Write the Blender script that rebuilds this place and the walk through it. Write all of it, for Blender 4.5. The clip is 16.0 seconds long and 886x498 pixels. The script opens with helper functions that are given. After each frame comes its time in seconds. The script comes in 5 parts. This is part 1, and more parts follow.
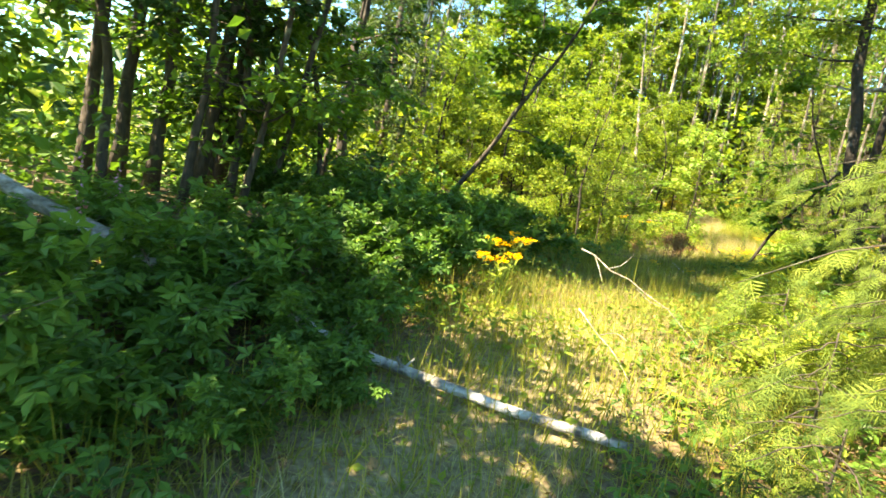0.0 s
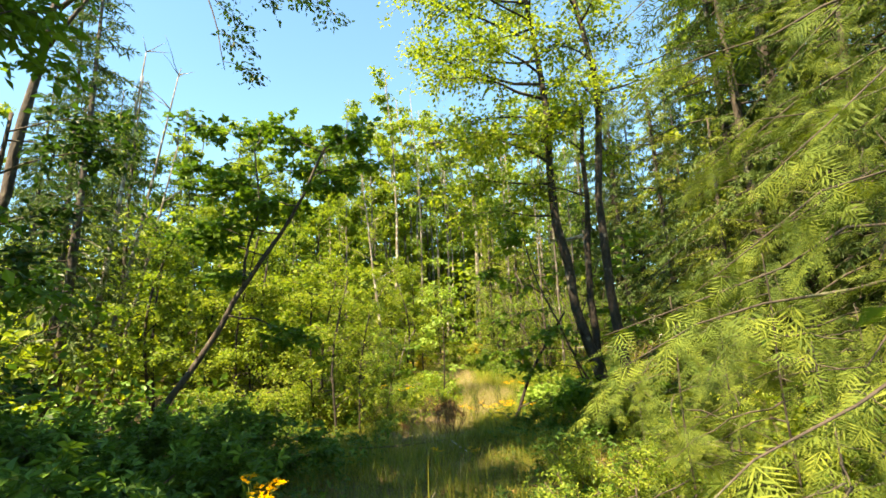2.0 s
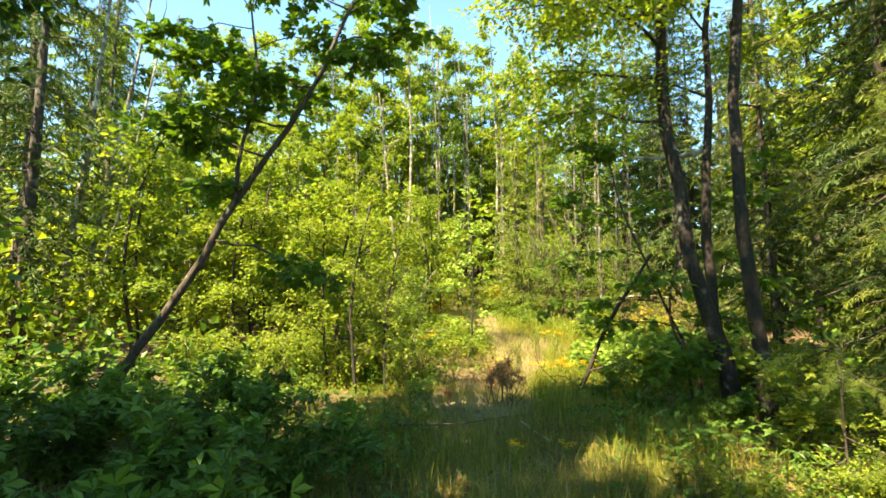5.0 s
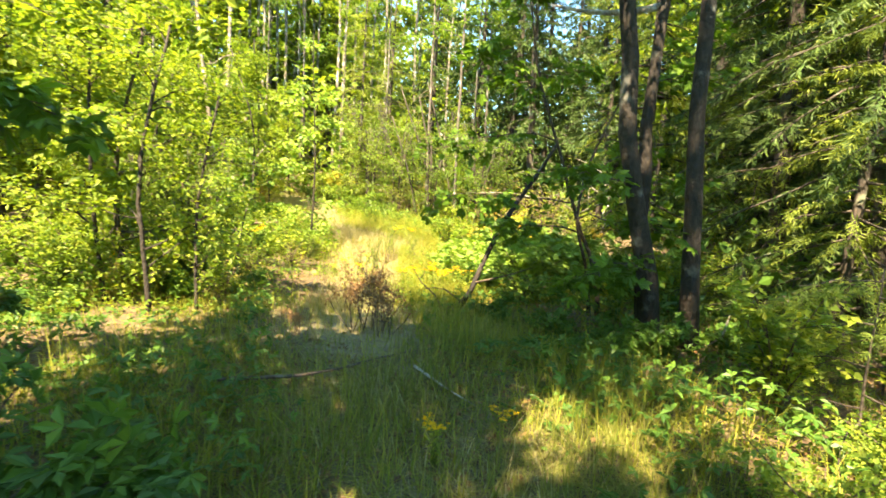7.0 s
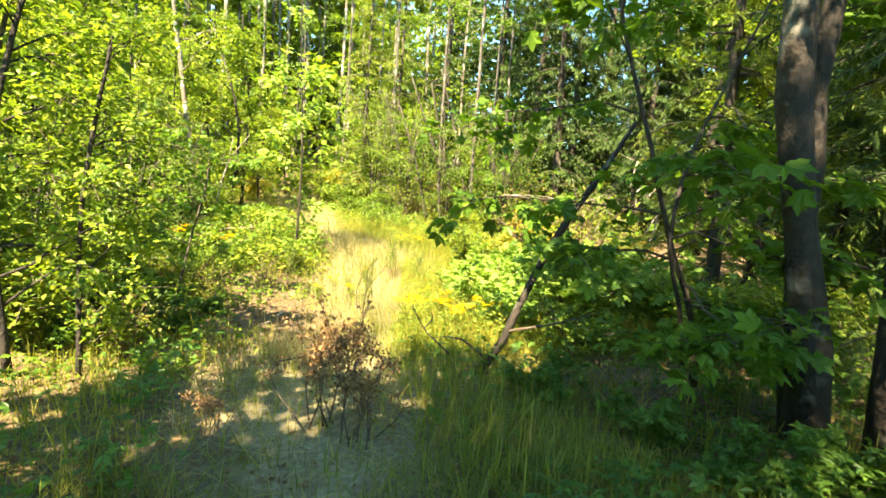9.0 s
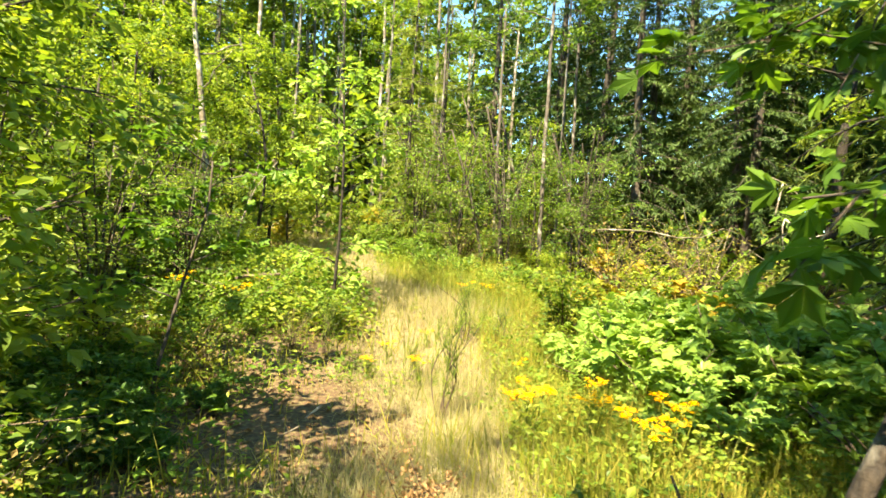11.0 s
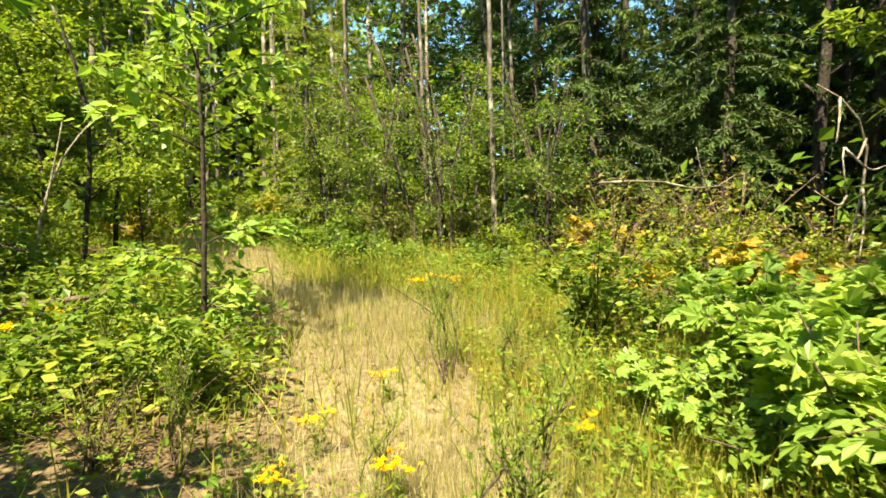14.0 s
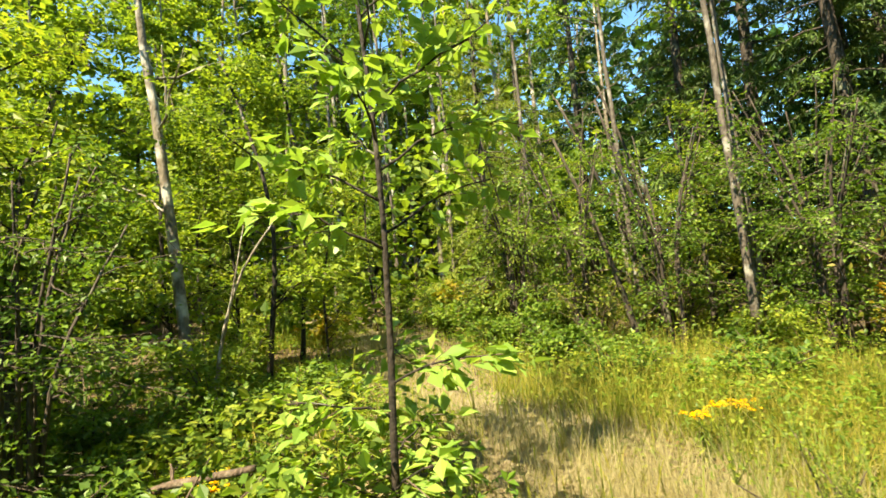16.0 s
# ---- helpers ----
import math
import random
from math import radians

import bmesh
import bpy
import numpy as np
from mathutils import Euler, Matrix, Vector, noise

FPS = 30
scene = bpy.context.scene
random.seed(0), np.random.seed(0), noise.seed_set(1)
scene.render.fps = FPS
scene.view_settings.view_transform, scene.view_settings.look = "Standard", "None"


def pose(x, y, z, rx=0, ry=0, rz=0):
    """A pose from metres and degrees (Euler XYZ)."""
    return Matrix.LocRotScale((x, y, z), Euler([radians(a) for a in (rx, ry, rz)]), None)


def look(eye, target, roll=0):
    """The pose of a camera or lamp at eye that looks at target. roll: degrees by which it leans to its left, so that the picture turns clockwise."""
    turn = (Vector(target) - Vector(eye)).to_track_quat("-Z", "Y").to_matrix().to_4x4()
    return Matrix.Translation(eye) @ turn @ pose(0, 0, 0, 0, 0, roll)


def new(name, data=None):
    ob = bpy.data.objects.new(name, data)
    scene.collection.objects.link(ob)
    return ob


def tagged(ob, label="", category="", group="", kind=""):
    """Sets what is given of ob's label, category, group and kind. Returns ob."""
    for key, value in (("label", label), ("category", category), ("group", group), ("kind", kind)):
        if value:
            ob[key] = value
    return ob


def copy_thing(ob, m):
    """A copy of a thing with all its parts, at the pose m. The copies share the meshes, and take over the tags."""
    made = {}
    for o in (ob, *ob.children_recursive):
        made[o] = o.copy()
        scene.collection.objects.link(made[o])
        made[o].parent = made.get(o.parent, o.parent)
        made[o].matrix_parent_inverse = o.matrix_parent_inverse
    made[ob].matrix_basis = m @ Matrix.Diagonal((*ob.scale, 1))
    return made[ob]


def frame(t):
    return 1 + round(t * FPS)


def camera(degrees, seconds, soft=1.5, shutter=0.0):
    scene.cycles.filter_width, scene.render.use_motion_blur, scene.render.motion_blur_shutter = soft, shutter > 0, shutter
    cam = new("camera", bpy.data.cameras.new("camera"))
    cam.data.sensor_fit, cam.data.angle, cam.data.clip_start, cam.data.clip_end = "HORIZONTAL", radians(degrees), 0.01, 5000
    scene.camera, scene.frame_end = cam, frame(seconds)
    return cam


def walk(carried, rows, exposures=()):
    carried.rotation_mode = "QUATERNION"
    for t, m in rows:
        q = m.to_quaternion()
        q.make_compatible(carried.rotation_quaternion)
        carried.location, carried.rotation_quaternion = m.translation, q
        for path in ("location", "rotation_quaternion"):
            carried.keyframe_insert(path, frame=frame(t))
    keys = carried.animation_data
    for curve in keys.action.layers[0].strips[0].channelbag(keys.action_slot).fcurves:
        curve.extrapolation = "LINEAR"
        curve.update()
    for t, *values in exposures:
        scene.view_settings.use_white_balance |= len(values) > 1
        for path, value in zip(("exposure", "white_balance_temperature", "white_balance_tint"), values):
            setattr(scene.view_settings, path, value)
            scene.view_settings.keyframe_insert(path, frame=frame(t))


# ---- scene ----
cam = camera(81.8, 16.0, soft=1.6, shutter=0.15)
PATH = [
    (0, (1.118, -0.238, 1.162), (0.202, 1.514, 0.859), 8.1),
    (0.5, (0.943, 0.266, 1.199), (0.197, 2.104, 0.941), 4.0),
    (1, (0.914, 0.56, 1.325), (0.344, 2.477, 1.339), 0.2),
    (1.5, (0.775, 0.911, 1.441), (0.507, 2.854, 1.834), -1.9),
    (2, (0.679, 1.332, 1.448), (0.646, 3.292, 1.845), -2.4),
    (2.5, (0.566, 1.768, 1.472), (0.523, 3.72, 1.905), -1.5),
    (3, (0.424, 2.179, 1.541), (0.603, 4.099, 2.072), -0.5),
    (3.5, (0.324, 2.435, 1.599), (0.428, 4.352, 2.16), -1.4),
    (4, (0.274, 2.874, 1.59), (0.316, 4.779, 2.198), -1.8),
    (4.2, (0.225, 2.987, 1.581), (0.189, 4.922, 2.084), -0.5),
    (6.3, (-0.747, 5.19, 1.58), (-0.737, 7.19, 1.559), 1.5),
    (6.5, (-0.729, 5.4, 1.598), (-0.534, 7.389, 1.516), 1.9),
    (7, (-0.496, 5.881, 1.521), (0.127, 7.766, 1.278), 3.4),
    (7.5, (-0.21, 6.344, 1.549), (0.63, 8.118, 1.166), 4.3),
    (8, (-0.068, 6.911, 1.487), (0.893, 8.601, 1.017), 5.6),
    (8.5, (-0.016, 7.381, 1.547), (0.845, 9.132, 1.11), 4.6),
    (9, (0.104, 7.943, 1.499), (0.687, 9.841, 1.258), 4.2),
    (9.5, (0.176, 8.478, 1.443), (0.745, 10.389, 1.281), 5.0),
    (10, (0.158, 9.138, 1.468), (0.724, 11.048, 1.289), 5.4),
    (10.2, (0.139, 9.399, 1.452), (0.693, 11.314, 1.297), 5.2),
    (12.3, (-0.147, 11.717, 0.919), (0.242, 13.678, 0.869), 1.6),
    (12.5, (-0.096, 11.903, 0.907), (0.431, 13.831, 0.833), 1.8),
    (13, (0.054, 12.396, 0.932), (0.831, 14.223, 0.69), 1.6),
    (13.5, (0.212, 12.74, 1.004), (1.025, 14.565, 0.91), -4.4),
    (14, (0.346, 13.175, 1.0), (1.167, 14.996, 0.902), -1.3),
    (14.5, (0.414, 13.55, 1.031), (1.061, 15.44, 0.938), 1.4),
    (15, (0.468, 14.002, 1.127), (0.685, 15.99, 1.126), 0.4),
    (15.5, (0.467, 14.368, 1.222), (0.681, 16.351, 1.379), -0.2),
    (16, (0.315, 14.79, 1.291), (0.533, 16.767, 1.505), -5.1),
]
walk(cam, [(t, look(eye, target, roll)) for t, eye, target, roll in PATH],
     exposures=[(0.0, 3.0, 8100, 12), (0.9, 2.95, 8100, 12), (1.2, 2.45, 8500, 14), (1.5, 2.3, 8600, 15), (4.2, 2.3, 8600, 15),
                (6.3, 3.05, 8400, 14), (8.5, 3.1, 8200, 12), (10.2, 2.95, 7900, 9), (12.3, 2.2, 7900, 9), (16.0, 2.1, 7800, 9)])

# ---- sky and sun ----
SUN = Vector((-0.38, -0.42, 0.82)).normalized()
world = bpy.data.worlds.new("sky")
scene.world = world
world.use_nodes = True
wn = world.node_tree
sky = wn.nodes.new("ShaderNodeTexSky")
sky.sky_type = "NISHITA"
sky.sun_disc = False
sky.sun_elevation = math.asin(SUN.z)
sky.sun_rotation = math.atan2(SUN.x, SUN.y)
sky.air_density, sky.dust_density, sky.ozone_density = 1.0, 0.0, 1.6
wn.nodes["Background"].inputs["Strength"].default_value = 0.10
deep = wn.nodes.new("ShaderNodeMixRGB")
deep.blend_type = "MULTIPLY"
deep.inputs[0].default_value, deep.inputs[2].default_value = 1.0, (0.60, 0.95, 1.04, 1)
wn.links.new(sky.outputs[0], deep.inputs[1])
wn.links.new(deep.outputs[0], wn.nodes["Background"].inputs[0])
sun_data = bpy.data.lights.new("sun", "SUN")
sun_data.energy, sun_data.angle, sun_data.color = 5.0, radians(0.55), (1.0, 0.92, 0.74)
sun = new("sun", sun_data)
sun.matrix_world = look((0, 0, 40), Vector((0, 0, 40)) - SUN)

# ---- materials ----
rng = np.random.default_rng(11)


def material(name):
    m = bpy.data.materials.new(name)
    m.use_nodes = True
    return m, m.node_tree.nodes, m.node_tree.links, m.node_tree.nodes["Principled BSDF"]


def ramp(nodes, stops):
    r = nodes.new("ShaderNodeValToRGB")
    while len(r.color_ramp.elements) < len(stops):
        r.color_ramp.elements.new(0.5)
    for el, (p, c) in zip(r.color_ramp.elements, stops):
        el.position, el.color = p, (*c, 1)
    return r


def foliage(name, colours, through_light=0.45, rough=0.5, patch=1.3):
    """Leaf: colour differs from leaf to leaf and from patch to patch; light passes through."""
    m, nodes, links, bsdf = material(name)
    geo = nodes.new("ShaderNodeNewGeometry")
    coord = nodes.new("ShaderNodeTexCoord")
    info = nodes.new("ShaderNodeObjectInfo")
    tex = nodes.new("ShaderNodeTexNoise")
    tex.inputs["Scale"].default_value = patch
    tex.inputs["Detail"].default_value = 2
    links.new(coord.outputs["Object"], tex.inputs["Vector"])
    a = nodes.new("ShaderNodeMath"); a.operation = "MULTIPLY"; a.inputs[1].default_value = 0.5
    links.new(geo.outputs["Random Per Island"], a.inputs[0])
    b = nodes.new("ShaderNodeMath"); b.operation = "MULTIPLY_ADD"; b.inputs[1].default_value = 0.55
    links.new(tex.outputs["Fac"], b.inputs[0]); links.new(a.outputs[0], b.inputs[2])
    c = nodes.new("ShaderNodeMath"); c.operation = "MULTIPLY_ADD"; c.inputs[1].default_value = 0.22
    links.new(info.outputs["Random"], c.inputs[0]); links.new(b.outputs[0], c.inputs[2])
    d = nodes.new("ShaderNodeMath"); d.operation = "SUBTRACT"; d.inputs[1].default_value = 0.14
    links.new(c.outputs[0], d.inputs[0])
    n = len(colours)
    r = ramp(nodes, [(0.15 + 0.7 * i / (n - 1), col) for i, col in enumerate(colours)])
    links.new(d.outputs[0], r.inputs[0])
    links.new(r.outputs[0], bsdf.inputs["Base Color"])
    bsdf.inputs["Roughness"].default_value = rough
    bsdf.inputs["Specular IOR Level"].default_value = 0.2
    tr = nodes.new("ShaderNodeBsdfTranslucent")
    warm = nodes.new("ShaderNodeMixRGB"); warm.blend_type = "MULTIPLY"; warm.inputs[0].default_value = 1
    warm.inputs[2].default_value = (1.2, 1.25, 0.6, 1)
    links.new(r.outputs[0], warm.inputs[1]); links.new(warm.outputs[0], tr.inputs[0])
    mix = nodes.new("ShaderNodeMixShader"); mix.inputs[0].default_value = through_light
    links.new(bsdf.outputs[0], mix.inputs[1]); links.new(tr.outputs[0], mix.inputs[2])
    links.new(mix.outputs[0], nodes["Material Output"].inputs["Surface"])
    return m


def bark(name, dark, mid, pale, scale=9.0, stretch=0.25, pale_from=0.62):
    m, nodes, links, bsdf = material(name)
    coord = nodes.new("ShaderNodeTexCoord")
    mp = nodes.new("ShaderNodeMapping"); mp.inputs["Scale"].default_value = (1, 1, stretch)
    links.new(coord.outputs["Object"], mp.inputs["Vector"])
    grain = nodes.new("ShaderNodeTexNoise"); grain.inputs["Scale"].default_value = scale * 4; grain.inputs["Detail"].default_value = 5
    links.new(mp.outputs[0], grain.inputs["Vector"])
    blot = nodes.new("ShaderNodeTexNoise"); blot.inputs["Scale"].default_value = scale * 0.6; blot.inputs["Detail"].default_value = 4
    links.new(coord.outputs["Object"], blot.inputs["Vector"])
    r1 = ramp(nodes, [(0.3, dark), (0.7, mid)]); links.new(grain.outputs["Fac"], r1.inputs[0])
    r2 = ramp(nodes, [(pale_from - 0.06, (0, 0, 0)), (pale_from + 0.05, (1, 1, 1))]); links.new(blot.outputs["Fac"], r2.inputs[0])
    mx = nodes.new("ShaderNodeMixRGB"); mx.inputs[2].default_value = (*pale, 1)
    links.new(r2.outputs[0], mx.inputs[0]); links.new(r1.outputs[0], mx.inputs[1])
    links.new(mx.outputs[0], bsdf.inputs["Base Color"])
    bump = nodes.new("ShaderNodeBump"); bump.inputs["Strength"].default_value = 0.9; bump.inputs["Distance"].default_value = 0.03
    links.new(grain.outputs["Fac"], bump.inputs["Height"]); links.new(bump.outputs[0], bsdf.inputs["Normal"])
    bsdf.inputs["Roughness"].default_value = 0.85
    return m


LEAF_ALDER = foliage("alder leaf", [(0.06, 0.115, 0.02), (0.14, 0.215, 0.03), (0.225, 0.295, 0.038), (0.315, 0.36, 0.046)], 0.5)
LEAF_MAPLE = foliage("vine maple leaf", [(0.055, 0.12, 0.018), (0.105, 0.20, 0.024), (0.17, 0.28, 0.03)], 0.45, 0.42)
# very dark green; shade on the bank and hanging leaves is in this colour
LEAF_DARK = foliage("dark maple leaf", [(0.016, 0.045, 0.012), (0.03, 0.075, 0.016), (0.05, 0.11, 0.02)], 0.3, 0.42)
LEAF_BRAMBLE = foliage("bramble leaf", [(0.03, 0.08, 0.015), (0.07, 0.15, 0.024), (0.13, 0.235, 0.035)], 0.35, 0.4, 2.5)
LEAF_SHRUB = foliage("shrub leaf", [(0.07, 0.13, 0.022), (0.145, 0.22, 0.03), (0.24, 0.30, 0.04), (0.345, 0.36, 0.05)], 0.5, 0.45, 1.8)
LEAF_LIME = foliage("bright maple leaf", [(0.12, 0.22, 0.04), (0.20, 0.32, 0.06), (0.29, 0.39, 0.08)], 0.42, 0.4, 3)
LEAF_RUST = foliage("rusty leaf", [(0.15, 0.18, 0.02), (0.30, 0.26, 0.03), (0.38, 0.22, 0.03)], 0.4, 0.5, 3)
LEAF_BROWN = foliage("dead leaf", [(0.09, 0.05, 0.022), (0.20, 0.11, 0.045), (0.33, 0.20, 0.09)], 0.15, 0.7, 4)
LEAF_MIXED = foliage("brush leaf", [(0.06, 0.09, 0.014), (0.12, 0.15, 0.02), (0.19, 0.19, 0.03), (0.20, 0.13, 0.05)], 0.35, 0.55, 2.5)
NEEDLE = foliage("cedar spray", [(0.034, 0.064, 0.012), (0.072, 0.113, 0.018), (0.122, 0.165, 0.025), (0.185, 0.22, 0.032)], 0.3, 0.75, 0.8)
NEEDLE_DARK = foliage("conifer needle", [(0.024, 0.052, 0.016), (0.052, 0.095, 0.022), (0.10, 0.145, 0.032)], 0.2, 0.55, 0.6)
NEEDLE_PALE = foliage("pale conifer needle", [(0.10, 0.15, 0.03), (0.17, 0.22, 0.035), (0.25, 0.28, 0.05)], 0.35, 0.55, 0.8)
STRAW = foliage("dry grass", [(0.165, 0.135, 0.06), (0.285, 0.245, 0.12), (0.40, 0.355, 0.19), (0.28, 0.30, 0.11)], 0.4, 0.6, 1.6)
GREEN_GRASS = foliage("green grass", [(0.10, 0.14, 0.018), (0.18, 0.21, 0.03), (0.30, 0.28, 0.05), (0.46, 0.36, 0.09)], 0.4, 0.5, 1.2)
# darker grass for the shaded trail; part of the shade is in its colour
SHADE_GRASS = foliage("shade-dark grass", [(0.05, 0.08, 0.014), (0.10, 0.135, 0.022), (0.17, 0.19, 0.04), (0.28, 0.24, 0.08)], 0.35, 0.5, 1.4)
LEAF_GREEN = foliage("fresh green leaf", [(0.05, 0.10, 0.018), (0.092, 0.165, 0.026), (0.15, 0.235, 0.034), (0.22, 0.28, 0.04)], 0.45, 0.42, 1.8)
PETAL = foliage("yellow petal", [(0.74, 0.38, 0.008), (0.84, 0.52, 0.013)], 0.3, 0.6, 5)
PINK = foliage("foxglove bell", [(0.45, 0.16, 0.38), (0.62, 0.32, 0.55)], 0.35, 0.5, 5)
STEM = foliage("green stem", [(0.08, 0.12, 0.02), (0.15, 0.19, 0.04)], 0.1, 0.6, 5)
BARK_ALDER = bark("alder bark", (0.008, 0.006, 0.004), (0.034, 0.023, 0.013), (0.15, 0.14, 0.11), 6.5, 0.6, 0.66)
BARK_PALE = bark("pale alder bark", (0.07, 0.055, 0.035), (0.20, 0.17, 0.12), (0.42, 0.40, 0.33), 5.0, 0.5, 0.58)
BARK_GREY = bark("grey alder bark", (0.045, 0.036, 0.026), (0.12, 0.10, 0.075), (0.24, 0.23, 0.19), 5.0, 0.5, 0.6)
BARK_DARK = bark("dark bark", (0.02, 0.016, 0.011), (0.075, 0.055, 0.038), (0.15, 0.16, 0.10), 6.0, 0.3, 0.66)
BARK_LOG = bark("silver log bark", (0.07, 0.062, 0.05), (0.21, 0.20, 0.18), (0.40, 0.39, 0.37), 7.0, 1.0, 0.5)
DEADWOOD = bark("bleached dead wood", (0.12, 0.095, 0.065), (0.29, 0.25, 0.185), (0.42, 0.39, 0.33), 14.0, 0.3, 0.55)
TWIG = bark("brown twig bark", (0.04, 0.028, 0.018), (0.14, 0.095, 0.06), (0.22, 0.18, 0.12), 12.0, 0.3, 0.66)

# ---- terrain ----
PROFILE_Y = [-400, -6, 1, 4, 10.5, 12, 14.4, 16, 17.5, 18.4, 20, 22, 30, 60, 140, 400]
PROFILE_Z = [-2, -0.6, -0.3, -0.05, 0.0, -0.1, -0.3, -0.2, -0.02, 0.15, 0.3, 0.4, 1.2, 6.0, 16, 30]
TRAIL_Y = [-6, 0, 2, 6, 9, 11, 13.7, 15, 16.5, 17.7, 18.5, 19.5, 20.8, 22.3, 24.5, 30, 40]
TRAIL_X = [1.6, 0.8, 0.1, 0.2, 0.25, 0.35, 0.75, 1.2, 1.6, 1.75, 1.5, 1.05, 0.75, 0.55, 0.1, -1.5, -3]


def bumps(x, y, s, seed):
    """Smooth random relief, about -1 to 1."""
    g = np.random.default_rng(seed)
    out = np.zeros(np.shape(x))
    for _ in range(7):
        a, p = g.uniform(0, 6.283, 2)
        f = s * g.uniform(0.6, 1.7)
        out = out + np.sin(f * (np.cos(a) * x + np.sin(a) * y) + p)
    return out / 3.2


def trail_off(x, y):
    wide = 1 + 0.4 * np.exp(-((np.asarray(y) - 18.0) / 1.1) ** 2)
    return 1 / wide * np.abs(x - np.interp(y, TRAIL_Y, TRAIL_X) + 0.12 * bumps(x, y, 1.3, 5))


def brown_patch(x, y):
    return np.exp(-((x + 0.1) ** 2 / 0.7 + (y - 14.2) ** 2 / 0.65) ** 1.5)


# Mask of the shaded stretch, where soil and grass colours are darkened too.
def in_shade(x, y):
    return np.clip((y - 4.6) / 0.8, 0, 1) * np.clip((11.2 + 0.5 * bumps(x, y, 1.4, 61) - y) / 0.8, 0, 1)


def ground_z(x, y):
    x, y = np.asarray(x, float), np.asarray(y, float)
    base = sum(np.interp(y + k, PROFILE_Y, PROFILE_Z) for k in (-1.0, -0.5, 0, 0.5, 1.0)) / 5
    near = np.exp(-((x / 14) ** 2) - (((y - 10) / 22) ** 2))
    bank = 0.30 * np.clip((-1.6 - x) / 2.5, 0, 1) * np.clip((9 - y) / 4, 0, 1)
    right = np.clip((np.abs(x) - 14) / 40, 0, 1) * np.clip((y - 20) / 40, 0, 1)
    return base * (1 - 0.75 * right * (x > 0)) + bank + 0.035 * bumps(x, y, 2.1, 3) * near + 0.05 * bumps(x, y, 0.7, 4)


def gz(x, y):
    return float(ground_z(x, y))


# ---- mesh helpers ----
def quick_mesh(name, verts, faces, mats, index=None, smooth=False):
    """A mesh from arrays; faces all of one size."""
    me = bpy.data.meshes.new(name)
    verts, faces = np.asarray(verts, np.float32), np.asarray(faces, np.int32)
    n, k = faces.shape
    me.vertices.add(len(verts)); me.vertices.foreach_set("co", verts.ravel())
    me.loops.add(n * k); me.loops.foreach_set("vertex_index", faces.ravel())
    me.polygons.add(n); me.polygons.foreach_set("loop_start", np.arange(0, n * k, k, dtype=np.int32))
    for mt in mats:
        me.materials.append(mt)
    if index is not None:
        me.polygons.foreach_set("material_index", np.asarray(index, np.int32))
    me.update(calc_edges=True)
    me.polygons.foreach_set("use_smooth", np.full(n, smooth))
    return me


JOINED = ("crown", "twig", "spray", "foliage", "branchlet", "flower_head", "seed_head")


def part(name, me, parent=None, label="", place=None):
    ob = new(name, me)
    if name in JOINED:
        tagged(ob, kind="stuff")
    if parent is not None:
        ob.parent = parent
    if place is not None:
        ob.location = place
    return tagged(ob, label)


def root(name, place, label, category, group="", kind=""):
    ob = new(name)
    ob.empty_display_size = 0.2
    ob.location = place
    return tagged(ob, label, category, group, kind)


def unit(v):
    v = np.asarray(v, float)
    return v / np.maximum(np.linalg.norm(v, axis=-1, keepdims=True), 1e-9)


# leaf outlines: along, across, up
SIMPLE = (np.array([(0, 0, 0), (0.45, -0.30, 0.07), (1, 0, -0.06), (0.45, 0.30, 0.07)]), np.array([(0, 1, 2, 3)]))
NARROW = (np.array([(0, 0, 0), (0.4, -0.11, 0.03), (1, 0, -0.05), (0.4, 0.11, 0.03)]), np.array([(0, 1, 2, 3)]))


def palmate():
    v, f = [(0, 0, 0)], []
    for a, l in ((-112, 0.55), (-55, 0.86), (0, 1.0), (55, 0.86), (112, 0.55)):
        a = radians(a)
        for along, across, up in ((0.55, -0.25, 0.05), (1.0, 0, -0.07), (0.55, 0.25, 0.05)):
            x, y = along * l, across
            v.append((0.25 + 0.72 * (x * math.cos(a) - y * math.sin(a)), 0.72 * (x * math.sin(a) + y * math.cos(a)), up))
        k = len(v)
        f.append((0, k - 3, k - 2, k - 1))
    return np.array(v), np.array(f)


def trifoliate():
    v, f = [(0, 0, 0)], []
    for a in (-75, 0, 75):
        a = radians(a)
        for along, across, up in ((0.45, -0.26, 0.06), (1.0, 0, -0.08), (0.45, 0.26, 0.06)):
            v.append((0.15 + 0.8 * (along * math.cos(a) - across * math.sin(a)), 0.8 * (along * math.sin(a) + across * math.cos(a)), up))
        k = len(v)
        f.append((0, k - 3, k - 2, k - 1))
    return np.array(v), np.array(f)


def sprig():
    """A flat conifer twig with narrow side shoots."""
    v, f = [(0, 0, 0)], []
    for base, a, l in ((0, 0, 1.0), (0, 38, 0.62), (0, -38, 0.62), (0, 75, 0.36), (0, -75, 0.36)):
        a = radians(a)
        for along, across, up in ((0.45, -0.034, 0.0), (1.0, 0, -0.06), (0.45, 0.034, 0.0)):
            v.append((along * l * math.cos(a) - across * math.sin(a), along * l * math.sin(a) + across * math.cos(a), up))
        k = len(v)
        f.append((0, k - 3, k - 2, k - 1))
    return np.array(v), np.array(f)


FINE = (np.array([(0, 0, 0), (0.4, -0.075, 0.02), (1, 0, -0.05), (0.4, 0.075, 0.02)]), np.array([(0, 1, 2, 3)]))
PALMATE, TRIPLE, SPRIG = palmate(), trifoliate(), sprig()


